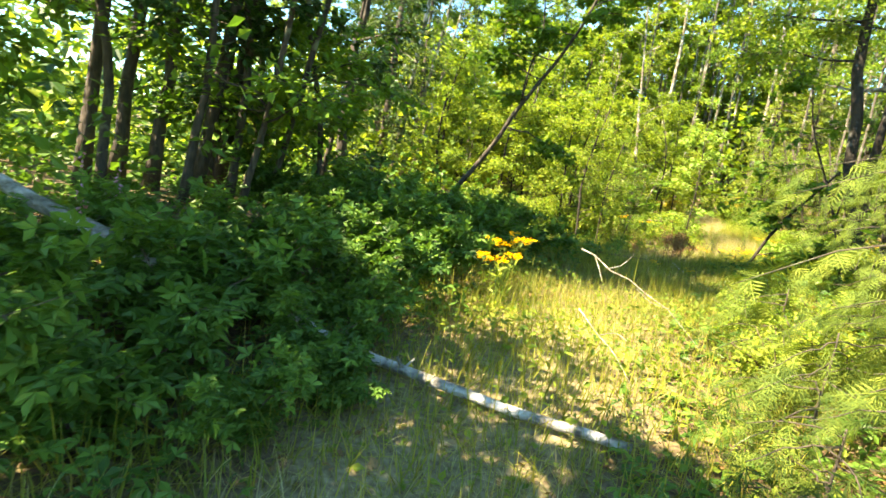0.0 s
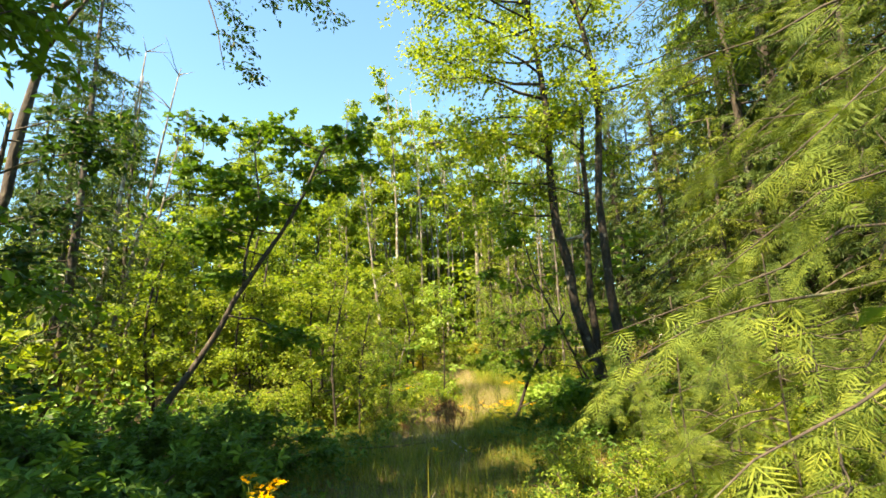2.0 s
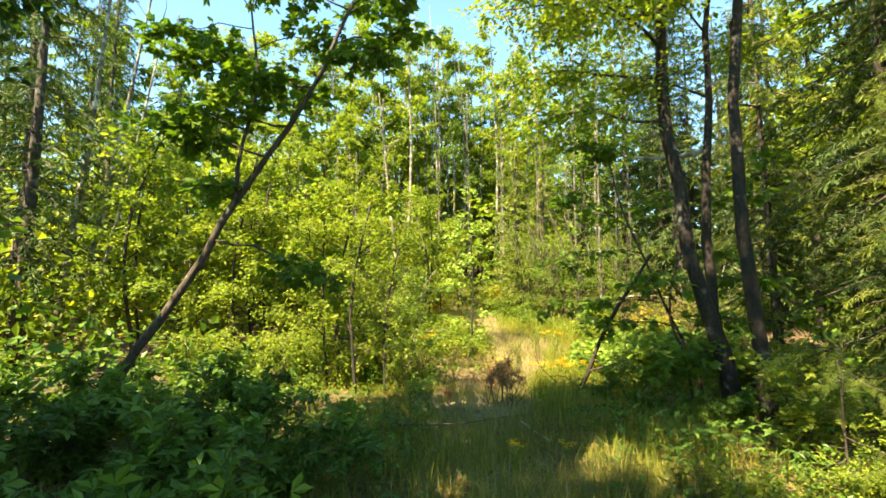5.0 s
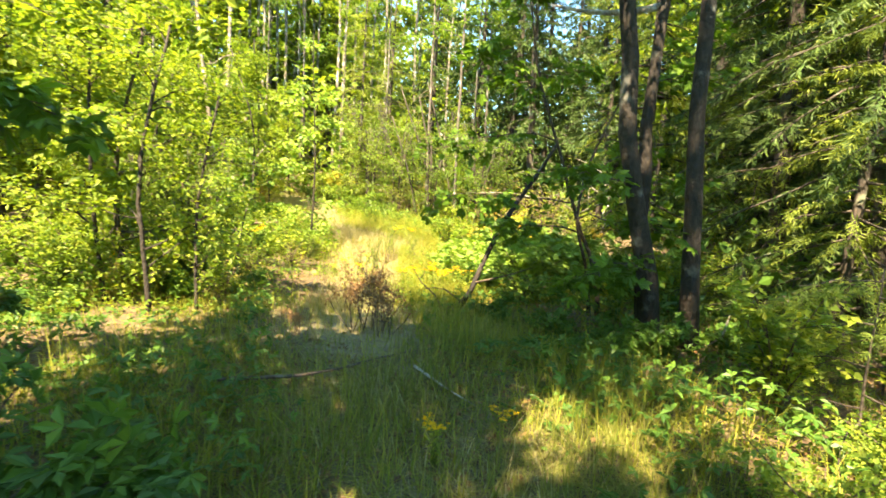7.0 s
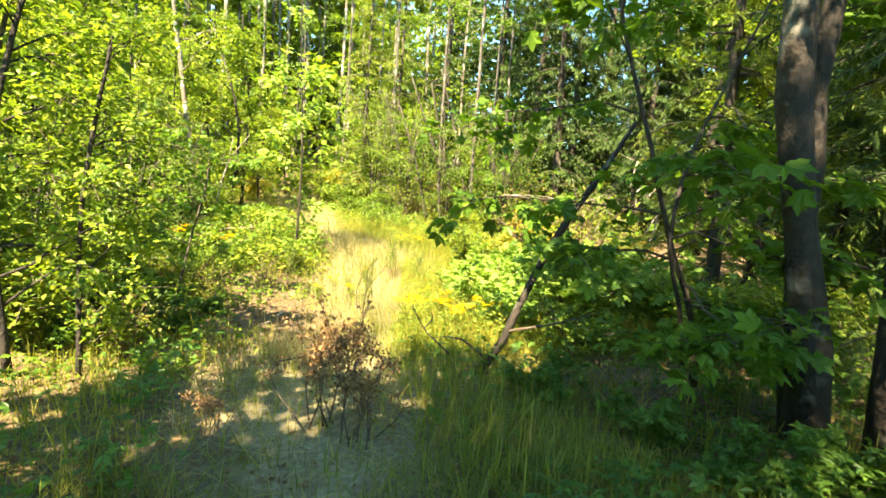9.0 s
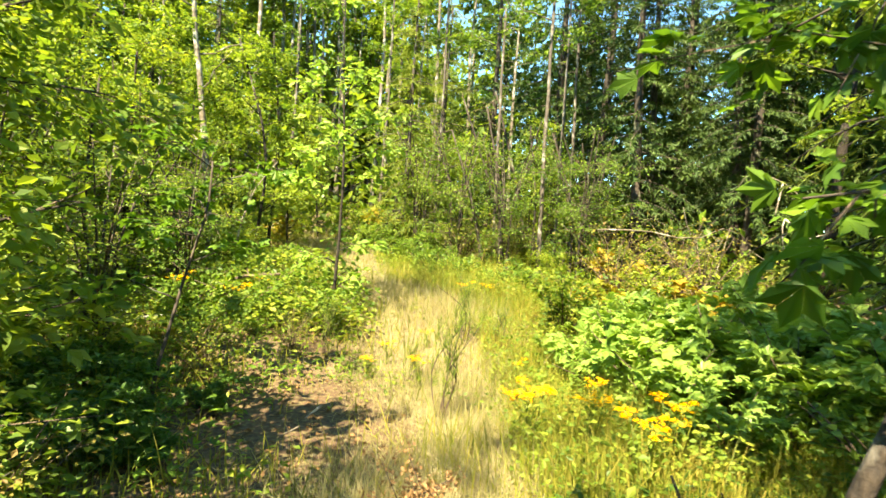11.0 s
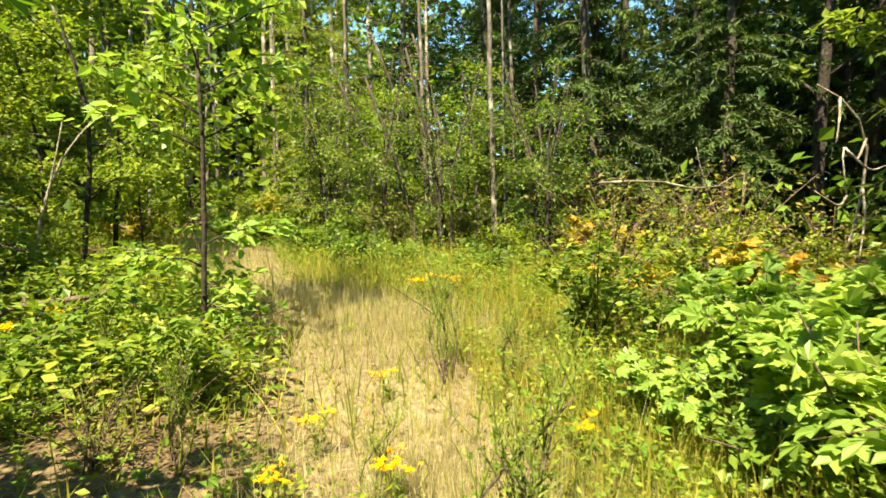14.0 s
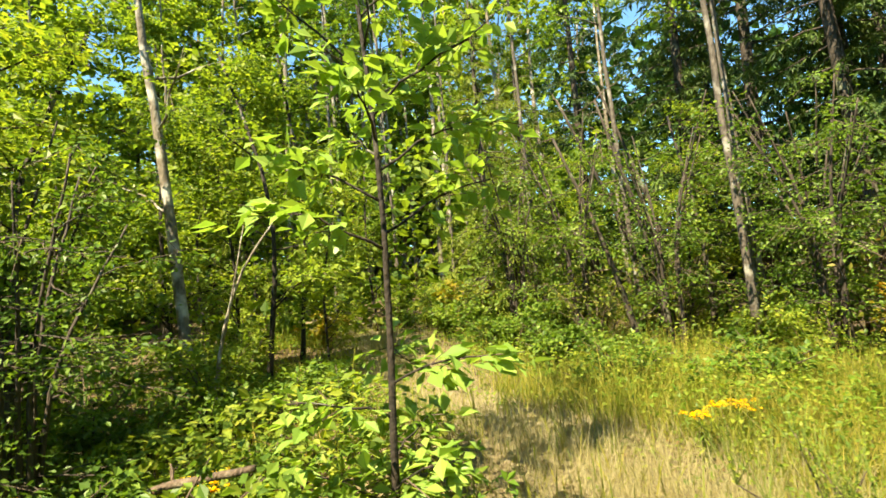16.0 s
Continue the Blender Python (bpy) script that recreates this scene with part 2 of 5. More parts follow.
def leaf_arrays(P, A, U, S, shape):
    """Leaves at P, pointing along A, facing U, of length S."""
    T, F = shape
    A = unit(A)
    side = unit(np.cross(U, A))
    up = np.cross(A, side)
    S = np.asarray(S, float)[:, None, None]
    V = P[:, None, :] + S * (T[None, :, 0:1] * A[:, None] + T[None, :, 1:2] * side[:, None] + T[None, :, 2:3] * up[:, None])
    faces = F[None] + (np.arange(len(P)) * len(T))[:, None, None]
    return V.reshape(-1, 3), faces.reshape(-1, F.shape[1])


def leaf_mesh(name, P, A, U, S, shape, mat):
    V, F = leaf_arrays(np.asarray(P), np.asarray(A), np.asarray(U), S, shape)
    return quick_mesh(name, V, F, [mat])


def tube_arrays(pts, radii, sides=8, rough=0.0, g=None):
    pts, radii = np.asarray(pts, float), np.asarray(radii, float)
    d = unit(np.gradient(pts, axis=0))
    ref = np.where(np.abs(d[:, 2:3]) > 0.9, np.array([[1.0, 0, 0]]), np.array([[0, 0, 1.0]]))
    a = unit(np.cross(d, ref)); b = np.cross(d, a)
    for i in range(1, len(a)):
        a[i] = unit(a[i - 1] - d[i] * np.dot(a[i - 1], d[i])); b[i] = np.cross(d[i], a[i])
    ang = np.arange(sides) * 2 * np.pi / sides
    rr = radii[:, None] * np.ones(sides)
    if rough and g is not None:
        rr = rr * (1 + rough * g.normal(size=rr.shape))
    V = pts[:, None] + rr[..., None] * (np.cos(ang)[None, :, None] * a[:, None] + np.sin(ang)[None, :, None] * b[:, None])
    n = len(pts)
    i, j = np.meshgrid(np.arange(n - 1), np.arange(sides), indexing="ij")
    k = (j + 1) % sides
    F = np.stack([i * sides + j, i * sides + k, (i + 1) * sides + k, (i + 1) * sides + j], -1).reshape(-1, 4)
    V, F = V.reshape(-1, 3), F
    # close the ends with quads round a middle point
    caps, extra = [], []
    for ring, c in ((0, pts[0]), (n - 1, pts[-1])):
        m = len(V) + len(extra)
        extra.append(c)
        for j0 in range(0, sides, 2):
            q = [ring * sides + j0, ring * sides + (j0 + 1) % sides, ring * sides + (j0 + 2) % sides, m]
            caps.append(q if ring else q[::-1])
    return np.vstack([V, extra]), np.vstack([F, caps])


def spline(pts, n):
    """A smooth line through pts."""
    pts = np.asarray(pts, float)
    t = np.r_[0, np.cumsum(np.linalg.norm(np.diff(pts, axis=0), axis=1))]
    m = np.gradient(pts, t, axis=0) if len(pts) > 2 else np.repeat([(pts[1] - pts[0]) / t[1]], 2, 0)
    out = []
    for u in np.linspace(0, t[-1], n):
        i = min(np.searchsorted(t, u, side="right") - 1, len(t) - 2)
        h = t[i + 1] - t[i]; s = (u - t[i]) / h
        out.append((2 * s**3 - 3 * s**2 + 1) * pts[i] + (s**3 - 2 * s**2 + s) * h * m[i] + (3 * s**2 - 2 * s**3) * pts[i + 1] + (s**3 - s**2) * h * m[i + 1])
    return np.array(out)


def join_arrays(items):
    Vs, Fs, n = [], [], 0
    for V, F in items:
        Vs.append(V); Fs.append(F + n); n += len(V)
    return np.vstack(Vs), np.vstack(Fs)


def tubes_mesh(name, items, mat, smooth=True):
    V, F = join_arrays(items)
    return quick_mesh(name, V, F, [mat], smooth=smooth)


def thin_tubes(P, Q, r0, r1):
    """Many straight three-sided twigs at once."""
    P, Q = np.asarray(P, float), np.asarray(Q, float)
    d = unit(Q - P)
    ref = np.where(np.abs(d[:, 2:3]) > 0.9, np.array([[1.0, 0, 0]]), np.array([[0, 0, 1.0]]))
    a = unit(np.cross(d, ref)); b = np.cross(d, a)
    V = []
    for C, r in ((P, r0), (Q, r1)):
        for k in range(3):
            w = 2 * np.pi * k / 3
            V.append(C + np.asarray(r).reshape(-1, 1) * (math.cos(w) * a + math.sin(w) * b))
    V = np.stack(V, 1)
    F = np.array([(0, 1, 4, 3), (1, 2, 5, 4), (2, 0, 3, 5)])[None] + (np.arange(len(P)) * 6)[:, None, None]
    return V.reshape(-1, 3), F.reshape(-1, 4)


# ---- plants ----
def crown_on(limbs, g, twigs_each, twig_len, leaves_each, size, shape, flat=0.35, start=0.25, droop=0.15):
    """Twigs along the limbs, leaves along the twigs."""
    P, Q = [], []
    for L in limbs:
        n = len(L)
        u = g.uniform(start, 1, twigs_each) ** 0.8 * (n - 1)
        i = np.minimum(u.astype(int), n - 2)
        p = L[i] + (u - i)[:, None] * (L[i + 1] - L[i])
        d = g.normal(size=(twigs_each, 3)); d[:, 2] *= flat
        d = unit(unit(d) + 0.55 * unit(L[-1] - L[0]))
        P.append(p); Q.append(p + d * g.uniform(0.4, 1, (twigs_each, 1)) * twig_len - np.array([0, 0, droop * twig_len]))
    P, Q = np.vstack(P), np.vstack(Q)
    k = leaves_each
    u = g.uniform(0.15, 1.05, (len(P), k, 1))
    X = (P[:, None] + u * (Q - P)[:, None] + g.normal(size=(len(P), k, 3)) * twig_len * 0.10).reshape(-1, 3)
    A = unit(np.repeat(unit(Q - P), k, 0) + 0.9 * g.normal(size=(len(X), 3)) * np.array([1, 1, 0.5]) - np.array([0, 0, 0.25]))
    U = unit(np.array([0, 0, 1.0]) + 0.45 * g.normal(size=(len(X), 3)))
    return (P, Q), (X, A, U, size * g.uniform(0.6, 1.25, len(X)))


def limb_line(p, az, el, length, g, sag=0.1, n=6):
    d = np.array([math.cos(az) * math.cos(el), math.sin(az) * math.cos(el), math.sin(el)])
    s = np.linspace(0, 1, n)[:, None]
    wob = np.cumsum(g.normal(size=(n, 3)) * length * 0.025, 0); wob[0] = 0
    return np.asarray(p) + s * length * d + wob - np.array([0, 0, 1.0]) * sag * length * s**2


def broadleaf(name, place, label, category, trunks, limbs, leaf, mat, bark_mat, seed, twigs=14, twig_len=0.55, per_twig=9, shape=SIMPLE,
              flat=0.35, group="", sides=10, start=0.25):
    """trunks: lists of (points, base radius, top radius), from the base; limbs: (trunk, share of its length, azimuth, rise, length), or None for random ones."""
    g = np.random.default_rng(seed)
    top = root(name, place, label, category, group)
    lines = []
    for pts, r0, r1 in trunks:
        n = 14
        L = spline(pts, n)
        L[1:-1] += g.normal(size=(n - 2, 3)) * r0 * 0.16
        rad = np.linspace(r0, r1, n); rad[0] *= 1.35; rad[1] *= 1.08
        part("trunk", tubes_mesh("trunk", [tube_arrays(L, rad, sides, 0.05, g)], bark_mat), top)
        lines.append((L, rad))
    arms = []
    for k, s, az, el, length in limbs:
        L, rad = lines[k]
        i = min(int(s * 13), 12)
        p = L[i] + (s * 13 - i) * (L[i + 1] - L[i])
        arm = limb_line(p, radians(az), radians(el), length, g)
        r = max(0.006, min(rad[i] * 0.55, length * 0.014))
        arms.append(arm)
        part("limb", tubes_mesh("limb", [tube_arrays(arm, np.linspace(r, 0.004, 6), 6)], bark_mat), top)
    (P, Q), (X, A, U, S) = crown_on(arms, g, twigs, twig_len, per_twig, leaf, shape, flat, start)
    P, Q = P[::2], Q[::2]
    V, F = thin_tubes(P, Q, np.full(len(P), 0.005), np.full(len(P), 0.002))
    part("twig", quick_mesh("twig", V, F, [TWIG]), top)
    part("crown", leaf_mesh("crown", X, A, U, S, shape, mat), top)
    return top


def conifer(name, place, label, height, reach, mat, seed, first=0.12, whorls=24, each=5, droop=0.35, group="", r0=0.16, spray=0.32, dense=9, shape=SPRIG):
    g = np.random.default_rng(seed)
    top = root(name, place, label, "conifer", group)
    z = np.linspace(0, height, 10)
    L = np.stack([0.03 * height * np.sin(z * 0.3 + seed) * 0.3, 0.02 * z * np.cos(seed), z], 1)
    part("trunk", tubes_mesh("trunk", [tube_arrays(L, np.linspace(r0, 0.02, 10), 8, 0.04, g)], BARK_DARK), top)
    arms, P, Q = [], [], []
    for w in range(whorls):
        s = first + (1 - first) * (w / whorls) ** 0.95
        length0 = reach * (1 - s) ** 0.75 * (0.75 if s < first + 0.1 else 1) + 0.15
        for k in range(each):
            az = g.uniform(0, 6.283); length = length0 * g.uniform(0.6, 1.15)
            p = np.array([np.interp(s * height, z, L[:, 0]), np.interp(s * height, z, L[:, 1]), s * height + g.normal() * 0.1])
            arms.append(limb_line(p, az, radians(12 - 22 * (1 - s)), length, g, droop, 5))
    part("branchlet", tubes_mesh("branchlet", [tube_arrays(a, np.linspace(0.022, 0.005, 5), 4) for a in arms[::2]], BARK_DARK), top)
    X, A, U, S = [], [], [], []
    for a in arms:
        length = np.linalg.norm(a[-1] - a[0])
        n = max(5, int(length * dense))
        u = g.uniform(0.12, 1, n) * 4; i = np.minimum(u.astype(int), 3)
        p = a[i] + (u - i)[:, None] * (a[i + 1] - a[i])
        d = unit(a[-1] - a[0]); sd = unit(np.cross(d, [0, 0, 1.0])) * np.where(g.random((n, 1)) < 0.5, -1, 1)
        ax = unit(d * 0.7 + sd * g.uniform(0.3, 1, (n, 1)) + np.array([0, 0, -0.45]) * g.uniform(0.2, 1.3, (n, 1)))
        for k in range(2):
            X.append(p + ax * k * spray * 0.35); A.append(unit(ax + 0.55 * g.normal(size=(n, 3)))); U.append(unit(np.array([0, 0, 1.0]) + 0.5 * g.normal(size=(n, 3))))
            S.append(spray * g.uniform(0.6, 1.2, n))
    part("crown", leaf_mesh("crown", np.vstack(X), np.vstack(A), np.vstack(U), np.concatenate(S), shape, mat), top)
    return top


def fern(pairs=6):
    """A flat lacy cedar tip: narrow pinnae on both sides of a thin axis, all in one piece."""
    v, f = [], []
    for k in range(pairs + 1):
        a = k / pairs
        v += [(a, 0.010 * (1 - a) + 0.004, -0.10 * a * a), (a, -0.010 * (1 - a) - 0.004, -0.10 * a * a)]
        if k:
            n = 2 * k
            f.append((n - 2, n - 1, n + 1, n))
    for k in range(pairs):
        a = (k + 0.4) / pairs
        l = 0.44 * (1 - a) ** 0.8 + 0.06
        for sign in (1, -1):
            n = len(v)
            c, d = math.cos(radians(50)), sign * math.sin(radians(50))
            for along, across in ((0.45, 0.06), (1.0, 0.0), (0.45, -0.06)):
                v.append((k / pairs + l * (along * c - across * d), l * along * d + across * l * c, -0.10 * a * a - 0.08 * along * l))
            f.append((2 * k + (0 if sign > 0 else 1), n, n + 1, n + 2))
    return np.array(v), np.array(f)


FERN, FERN_FAR = fern(6), fern(4)


def cedar_limb(p, az, length, g, rise=-5, sag=0.28):
    """A drooping cedar limb: its line and its flat fern-like sprays."""
    L = limb_line(p, az, radians(rise), length, g, sag, 8)
    X, A, U, S = [], [], [], []
    n = max(5, int(length * (8 if length > 1.3 else 10)))
    for q in range(n):
        u = (0.15 + 0.85 * (q + g.random()) / n) * 7; i = min(int(u), 6)
        c = L[i] + (u - i) * (L[i + 1] - L[i])
        d = unit(L[i + 1] - L[i]); sd = unit(np.cross(d, [0, 0, 1.0])) * (1 if q % 2 else -1)
        ax = unit(0.7 * d + 0.75 * sd + np.array([0, 0, -0.25 - 0.45 * g.random()]) + 0.38 * g.normal(size=3))
        nrm = unit(np.array([0, 0, 1.0]) + 0.4 * d + 0.55 * g.normal(size=3))
        span = g.uniform(0.18, 0.42) * (1.0 if length > 1.3 else 0.8)
        m = 5
        t = np.linspace(0.12, 0.95, m)
        base = c + (t * span)[:, None] * ax + np.array([0, 0, -0.16]) * (t**2)[:, None] * span
        across = unit(np.cross(nrm, ax))
        for sign in (-1, 1):
            X.append(base); A.append(unit(np.repeat([0.85 * ax + sign * 0.7 * across], m, 0) + 0.16 * g.normal(size=(m, 3)) + np.array([0, 0, -0.22])))
            U.append(unit(np.repeat([nrm], m, 0) + 0.18 * g.normal(size=(m, 3)))); S.append(span * (0.62 - 0.36 * t) * g.uniform(0.85, 1.2))
        X.append(base[-1:]); A.append(ax[None]); U.append(nrm[None]); S.append(np.array([span * 0.4]))
    return L, (np.vstack(X), np.vstack(A), np.vstack(U), np.concatenate(S))


def cedar(name, place, label, height, limbs, seed, mat, r0=0.2):
    """limbs: (height, azimuth, length)."""
    g = np.random.default_rng(seed)
    top = root(name, place, label, "cedar")
    z = np.linspace(0, height, 10)
    part("trunk", tubes_mesh("trunk", [tube_arrays(np.stack([0.006 * height * np.sin(z * 9 / height), 0 * z, z], 1), np.linspace(r0, min(0.02, r0 * 0.4), 10), 10, 0.06, g)], BARK_DARK), top)
    for h, az, length in limbs:
        L, (X, A, U, S) = cedar_limb((0, 0, h), radians(az), length, g)
        arm = part("limb", tubes_mesh("limb", [tube_arrays(L, np.linspace(0.003 + 0.005 * length, 0.002, 8), 5)], BARK_DARK), top)
        part("spray", leaf_mesh("spray", X, A, U, S, FERN if h < 4.2 and length > 0.4 and place[1] < 7 else FERN_FAR, mat), arm)
    return top


def shrub(name, place, label, mat, seed, height=1.2, radius=0.7, stems=9, leaf=0.09, shape=SIMPLE, twigs=12, per_twig=9, twig_len=0.3, category="shrub", group="", flat=0.4):
    g = np.random.default_rng(seed)
    top = root(name, place, label, category, group)
    arms = []
    for k in range(stems):
        az = 6.283 * k / stems + g.normal() * 0.4
        end = np.array([math.cos(az), math.sin(az), 0]) * radius * g.uniform(0.35, 1) + np.array([0, 0, height * g.uniform(0.6, 1.05)])
        arms.append(spline([g.normal(size=3) * np.array([0.06, 0.06, 0]), end * np.array([0.35, 0.35, 0.62]), end], 6))
    for a in arms:
        part("stem", tubes_mesh("stem", [tube_arrays(a, np.linspace(0.012, 0.003, 6), 4)], TWIG), top)
    (P, Q), (X, A, U, S) = crown_on(arms, g, twigs, twig_len, per_twig, leaf, shape, flat, 0.1)
    P, Q = P[::3], Q[::3]
    V, F = thin_tubes(P, Q, np.full(len(P), 0.003), np.full(len(P), 0.0015))
    part("twig", quick_mesh("twig", V, F, [TWIG]), top)
    X[:, 2] = np.maximum(X[:, 2], 0.03)
    part("foliage", leaf_mesh("foliage", X, A, U, S, shape, mat), top)
    return top


def placed(x, y, scale=1.0, turn=0.0, sink=0.02, tall=1.0):
    return Matrix.Translation((x, y, gz(x, y) - sink)) @ Matrix.Rotation(turn, 4, "Z") @ Matrix.Diagonal((scale, scale, scale * tall, 1))

# ---- ground ----
def axis(lo, hi, step, far):
    mid = np.arange(lo, hi + step / 2, step)
    out = step * 1.35 ** np.arange(1, 40)
    out = np.cumsum(out); out = out[out < far]
    return np.r_[lo - out[::-1], mid, hi + out]


gx, gy = axis(-11, 12, 0.25, 900), axis(-5, 30, 0.25, 900)
GX, GY = np.meshgrid(gx, gy, indexing="ij")
GV = np.stack([GX, GY, ground_z(GX, GY)], -1).reshape(-1, 3)
i, j = np.meshgrid(np.arange(len(gx) - 1), np.arange(len(gy) - 1), indexing="ij")
m = len(gy)
GF = np.stack([i * m + j, (i + 1) * m + j, (i + 1) * m + j + 1, i * m + j + 1], -1).reshape(-1, 4)
mat, nodes, links, bsdf = material("forest floor")
ground_mesh = quick_mesh("ground", GV, GF, [mat], smooth=True)
att = ground_mesh.attributes.new("trail", "FLOAT", "POINT")
# in_shade turns pale trail soil to dark litter, so the shade is partly painted
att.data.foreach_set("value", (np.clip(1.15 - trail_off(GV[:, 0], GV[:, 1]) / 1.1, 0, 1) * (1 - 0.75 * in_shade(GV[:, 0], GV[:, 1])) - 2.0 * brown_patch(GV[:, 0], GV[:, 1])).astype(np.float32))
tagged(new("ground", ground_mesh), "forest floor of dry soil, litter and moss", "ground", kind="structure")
an = nodes.new("ShaderNodeAttribute"); an.attribute_name = "trail"
co = nodes.new("ShaderNodeTexCoord")
n1 = nodes.new("ShaderNodeTexNoise"); n1.inputs["Scale"].default_value = 2.2; n1.inputs["Detail"].default_value = 6
n2 = nodes.new("ShaderNodeTexNoise"); n2.inputs["Scale"].default_value = 28; n2.inputs["Detail"].default_value = 6
n3 = nodes.new("ShaderNodeTexVoronoi"); n3.inputs["Scale"].default_value = 22
for q in (n1, n2, n3):
    links.new(co.outputs["Object"], q.inputs["Vector"])
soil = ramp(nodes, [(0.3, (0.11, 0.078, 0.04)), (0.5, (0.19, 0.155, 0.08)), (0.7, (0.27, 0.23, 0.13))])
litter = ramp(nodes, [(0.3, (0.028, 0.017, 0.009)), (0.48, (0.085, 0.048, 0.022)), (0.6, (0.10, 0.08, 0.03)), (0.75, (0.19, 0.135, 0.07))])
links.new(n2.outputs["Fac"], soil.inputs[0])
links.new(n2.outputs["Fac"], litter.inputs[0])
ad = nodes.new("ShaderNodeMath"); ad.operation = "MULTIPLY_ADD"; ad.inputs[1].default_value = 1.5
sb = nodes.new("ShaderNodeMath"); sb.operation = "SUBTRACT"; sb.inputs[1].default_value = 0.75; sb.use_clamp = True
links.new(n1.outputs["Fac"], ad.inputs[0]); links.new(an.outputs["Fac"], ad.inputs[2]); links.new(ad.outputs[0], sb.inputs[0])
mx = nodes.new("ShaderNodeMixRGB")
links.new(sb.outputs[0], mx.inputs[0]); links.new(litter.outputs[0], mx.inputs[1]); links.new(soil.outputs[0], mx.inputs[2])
links.new(mx.outputs[0], bsdf.inputs["Base Color"])
bp = nodes.new("ShaderNodeBump"); bp.inputs["Strength"].default_value = 0.5; bp.inputs["Distance"].default_value = 0.015
links.new(n3.outputs["Distance"], bp.inputs["Height"]); links.new(bp.outputs[0], bsdf.inputs["Normal"])
bsdf.inputs["Roughness"].default_value = 0.95

WALK = np.array([(1.12, -0.6), (0.9, 0.5), (0.65, 1.4), (0.3, 2.6), (0.1, 3.3), (-0.45, 4.5), (-0.74, 5.3), (-0.3, 6.2), (-0.05, 7.2), (0.17, 8.8),
                 (0.1, 10.0), (-0.12, 11.6), (0.05, 12.4), (0.35, 13.2), (0.47, 14.2), (0.32, 14.8)])
WALK = np.array([WALK[0] * (1 - s) + WALK[1] * s for s in (0, 0.5)] + [a * (1 - s) + b * s for a, b in zip(WALK[1:-1], WALK[2:]) for s in (0, 0.33, 0.66)] + [WALK[-1]])


def off_walk(x, y):
    x, y = np.asarray(x), np.asarray(y)
    return np.min(np.hypot(x[..., None] - WALK[:, 0], y[..., None] - WALK[:, 1]), -1)


def scatter(n, x0, x1, y0, y1, g, keep_trail=1.0, keep_walk=1.0):
    out = []
    for _ in range(n * 12):
        x, y = g.uniform(x0, x1), g.uniform(y0, y1)
        if trail_off(x, y) > keep_trail and off_walk(x, y) > keep_walk:
            out.append((x, y))
        if len(out) == n:
            break
    return out


# ---- the alder clump beside the trail ----
b = (3.3, 10.15, gz(3.3, 10.15) - 0.05)


def rel(pts, o=b):
    return [tuple(np.subtract(p, o)) for p in pts]


alder = broadleaf("alder_tree", b, "three-stemmed alder with mottled grey-brown bark beside the trail", "tree",
    [(rel([(3.28, 10.2, -0.05), (3.0, 10.2, 1.24), (2.75, 10.2, 2.33), (2.58, 10.2, 3.4), (2.53, 10.2, 4.9), (2.53, 10.2, 6.2), (2.42, 10.2, 7.5), (2.2, 10.2, 9.6)]), 0.102, 0.03),
     (rel([(3.32, 10.28, -0.05), (3.1, 10.3, 1.3), (3.08, 10.3, 1.9), (3.06, 10.3, 2.65), (3.12, 10.3, 3.4), (3.18, 10.3, 4.8), (3.22, 10.3, 5.9)]), 0.08, 0.03),
     (rel([(3.52, 9.9, -0.05), (3.42, 9.9, 1.0), (3.33, 9.9, 2.0), (3.27, 9.9, 2.9), (3.3, 9.9, 4.1), (3.42, 9.9, 6.2), (3.3, 9.9, 7.3), (3.0, 9.9, 8.6), (2.8, 9.9, 10.2)]), 0.088, 0.028)],
    [(0, 0.55, 150, 15, 1.7), (0, 0.6, 60, 20, 1.9), (0, 0.66, 185, 20, 2.4), (0, 0.72, 20, 25, 2.2), (0, 0.78, 150, 15, 2.6), (0, 0.82, 260, 25, 1.8), (0, 0.86, 90, 25, 2.2), (0, 0.9, 175, 20, 2.5), (0, 0.94, 330, 35, 1.6), (0, 0.97, 60, 50, 1.6), (0, 0.99, 200, 40, 1.6),
     (2, 0.5, 60, 15, 1.8), (2, 0.58, 20, 20, 2.0), (2, 0.66, 100, 20, 2.2), (2, 0.72, 300, 25, 1.6), (2, 0.78, 60, 25, 2.2), (2, 0.84, 140, 25, 2.0), (2, 0.88, 0, 30, 2.0), (2, 0.93, 80, 35, 1.8), (2, 0.98, 260, 40, 1.4),
     (0, 0.4, 200, 5, 1.6), (0, 0.46, 175, 5, 1.9), (0, 0.5, 215, 10, 1.9), (0, 0.54, 190, 5, 2.3), (0, 0.58, 165, 12, 2.1), (0, 0.63, 205, 10, 2.4), (0, 0.68, 225, 15, 2.0), (0, 0.71, 165, 15, 2.5), (0, 0.75, 200, 15, 2.5), (0, 0.8, 215, 20, 2.2), (0, 0.84, 180, 20, 2.3), (0, 0.88, 220, 25, 2.0), (0, 0.93, 150, 30, 2.0), (2, 0.55, 240, 10, 1.4), (2, 0.64, 210, 15, 1.5), (2, 0.75, 230, 20, 1.6), (2, 0.86, 200, 25, 1.8), (1, 0.7, 180, 10, 1.2), (1, 0.85, 220, 15, 1.3), (1, 0.97, 120, 25, 1.2)],
    0.085, LEAF_ALDER, BARK_ALDER, 3, twigs=44, twig_len=0.8, per_twig=18)
g = np.random.default_rng(5)
arm = spline(rel([(3.12, 10.3, 3.42), (2.85, 10.6, 3.40), (2.6, 10.95, 3.48), (2.3, 11.3, 3.62)]), 8)
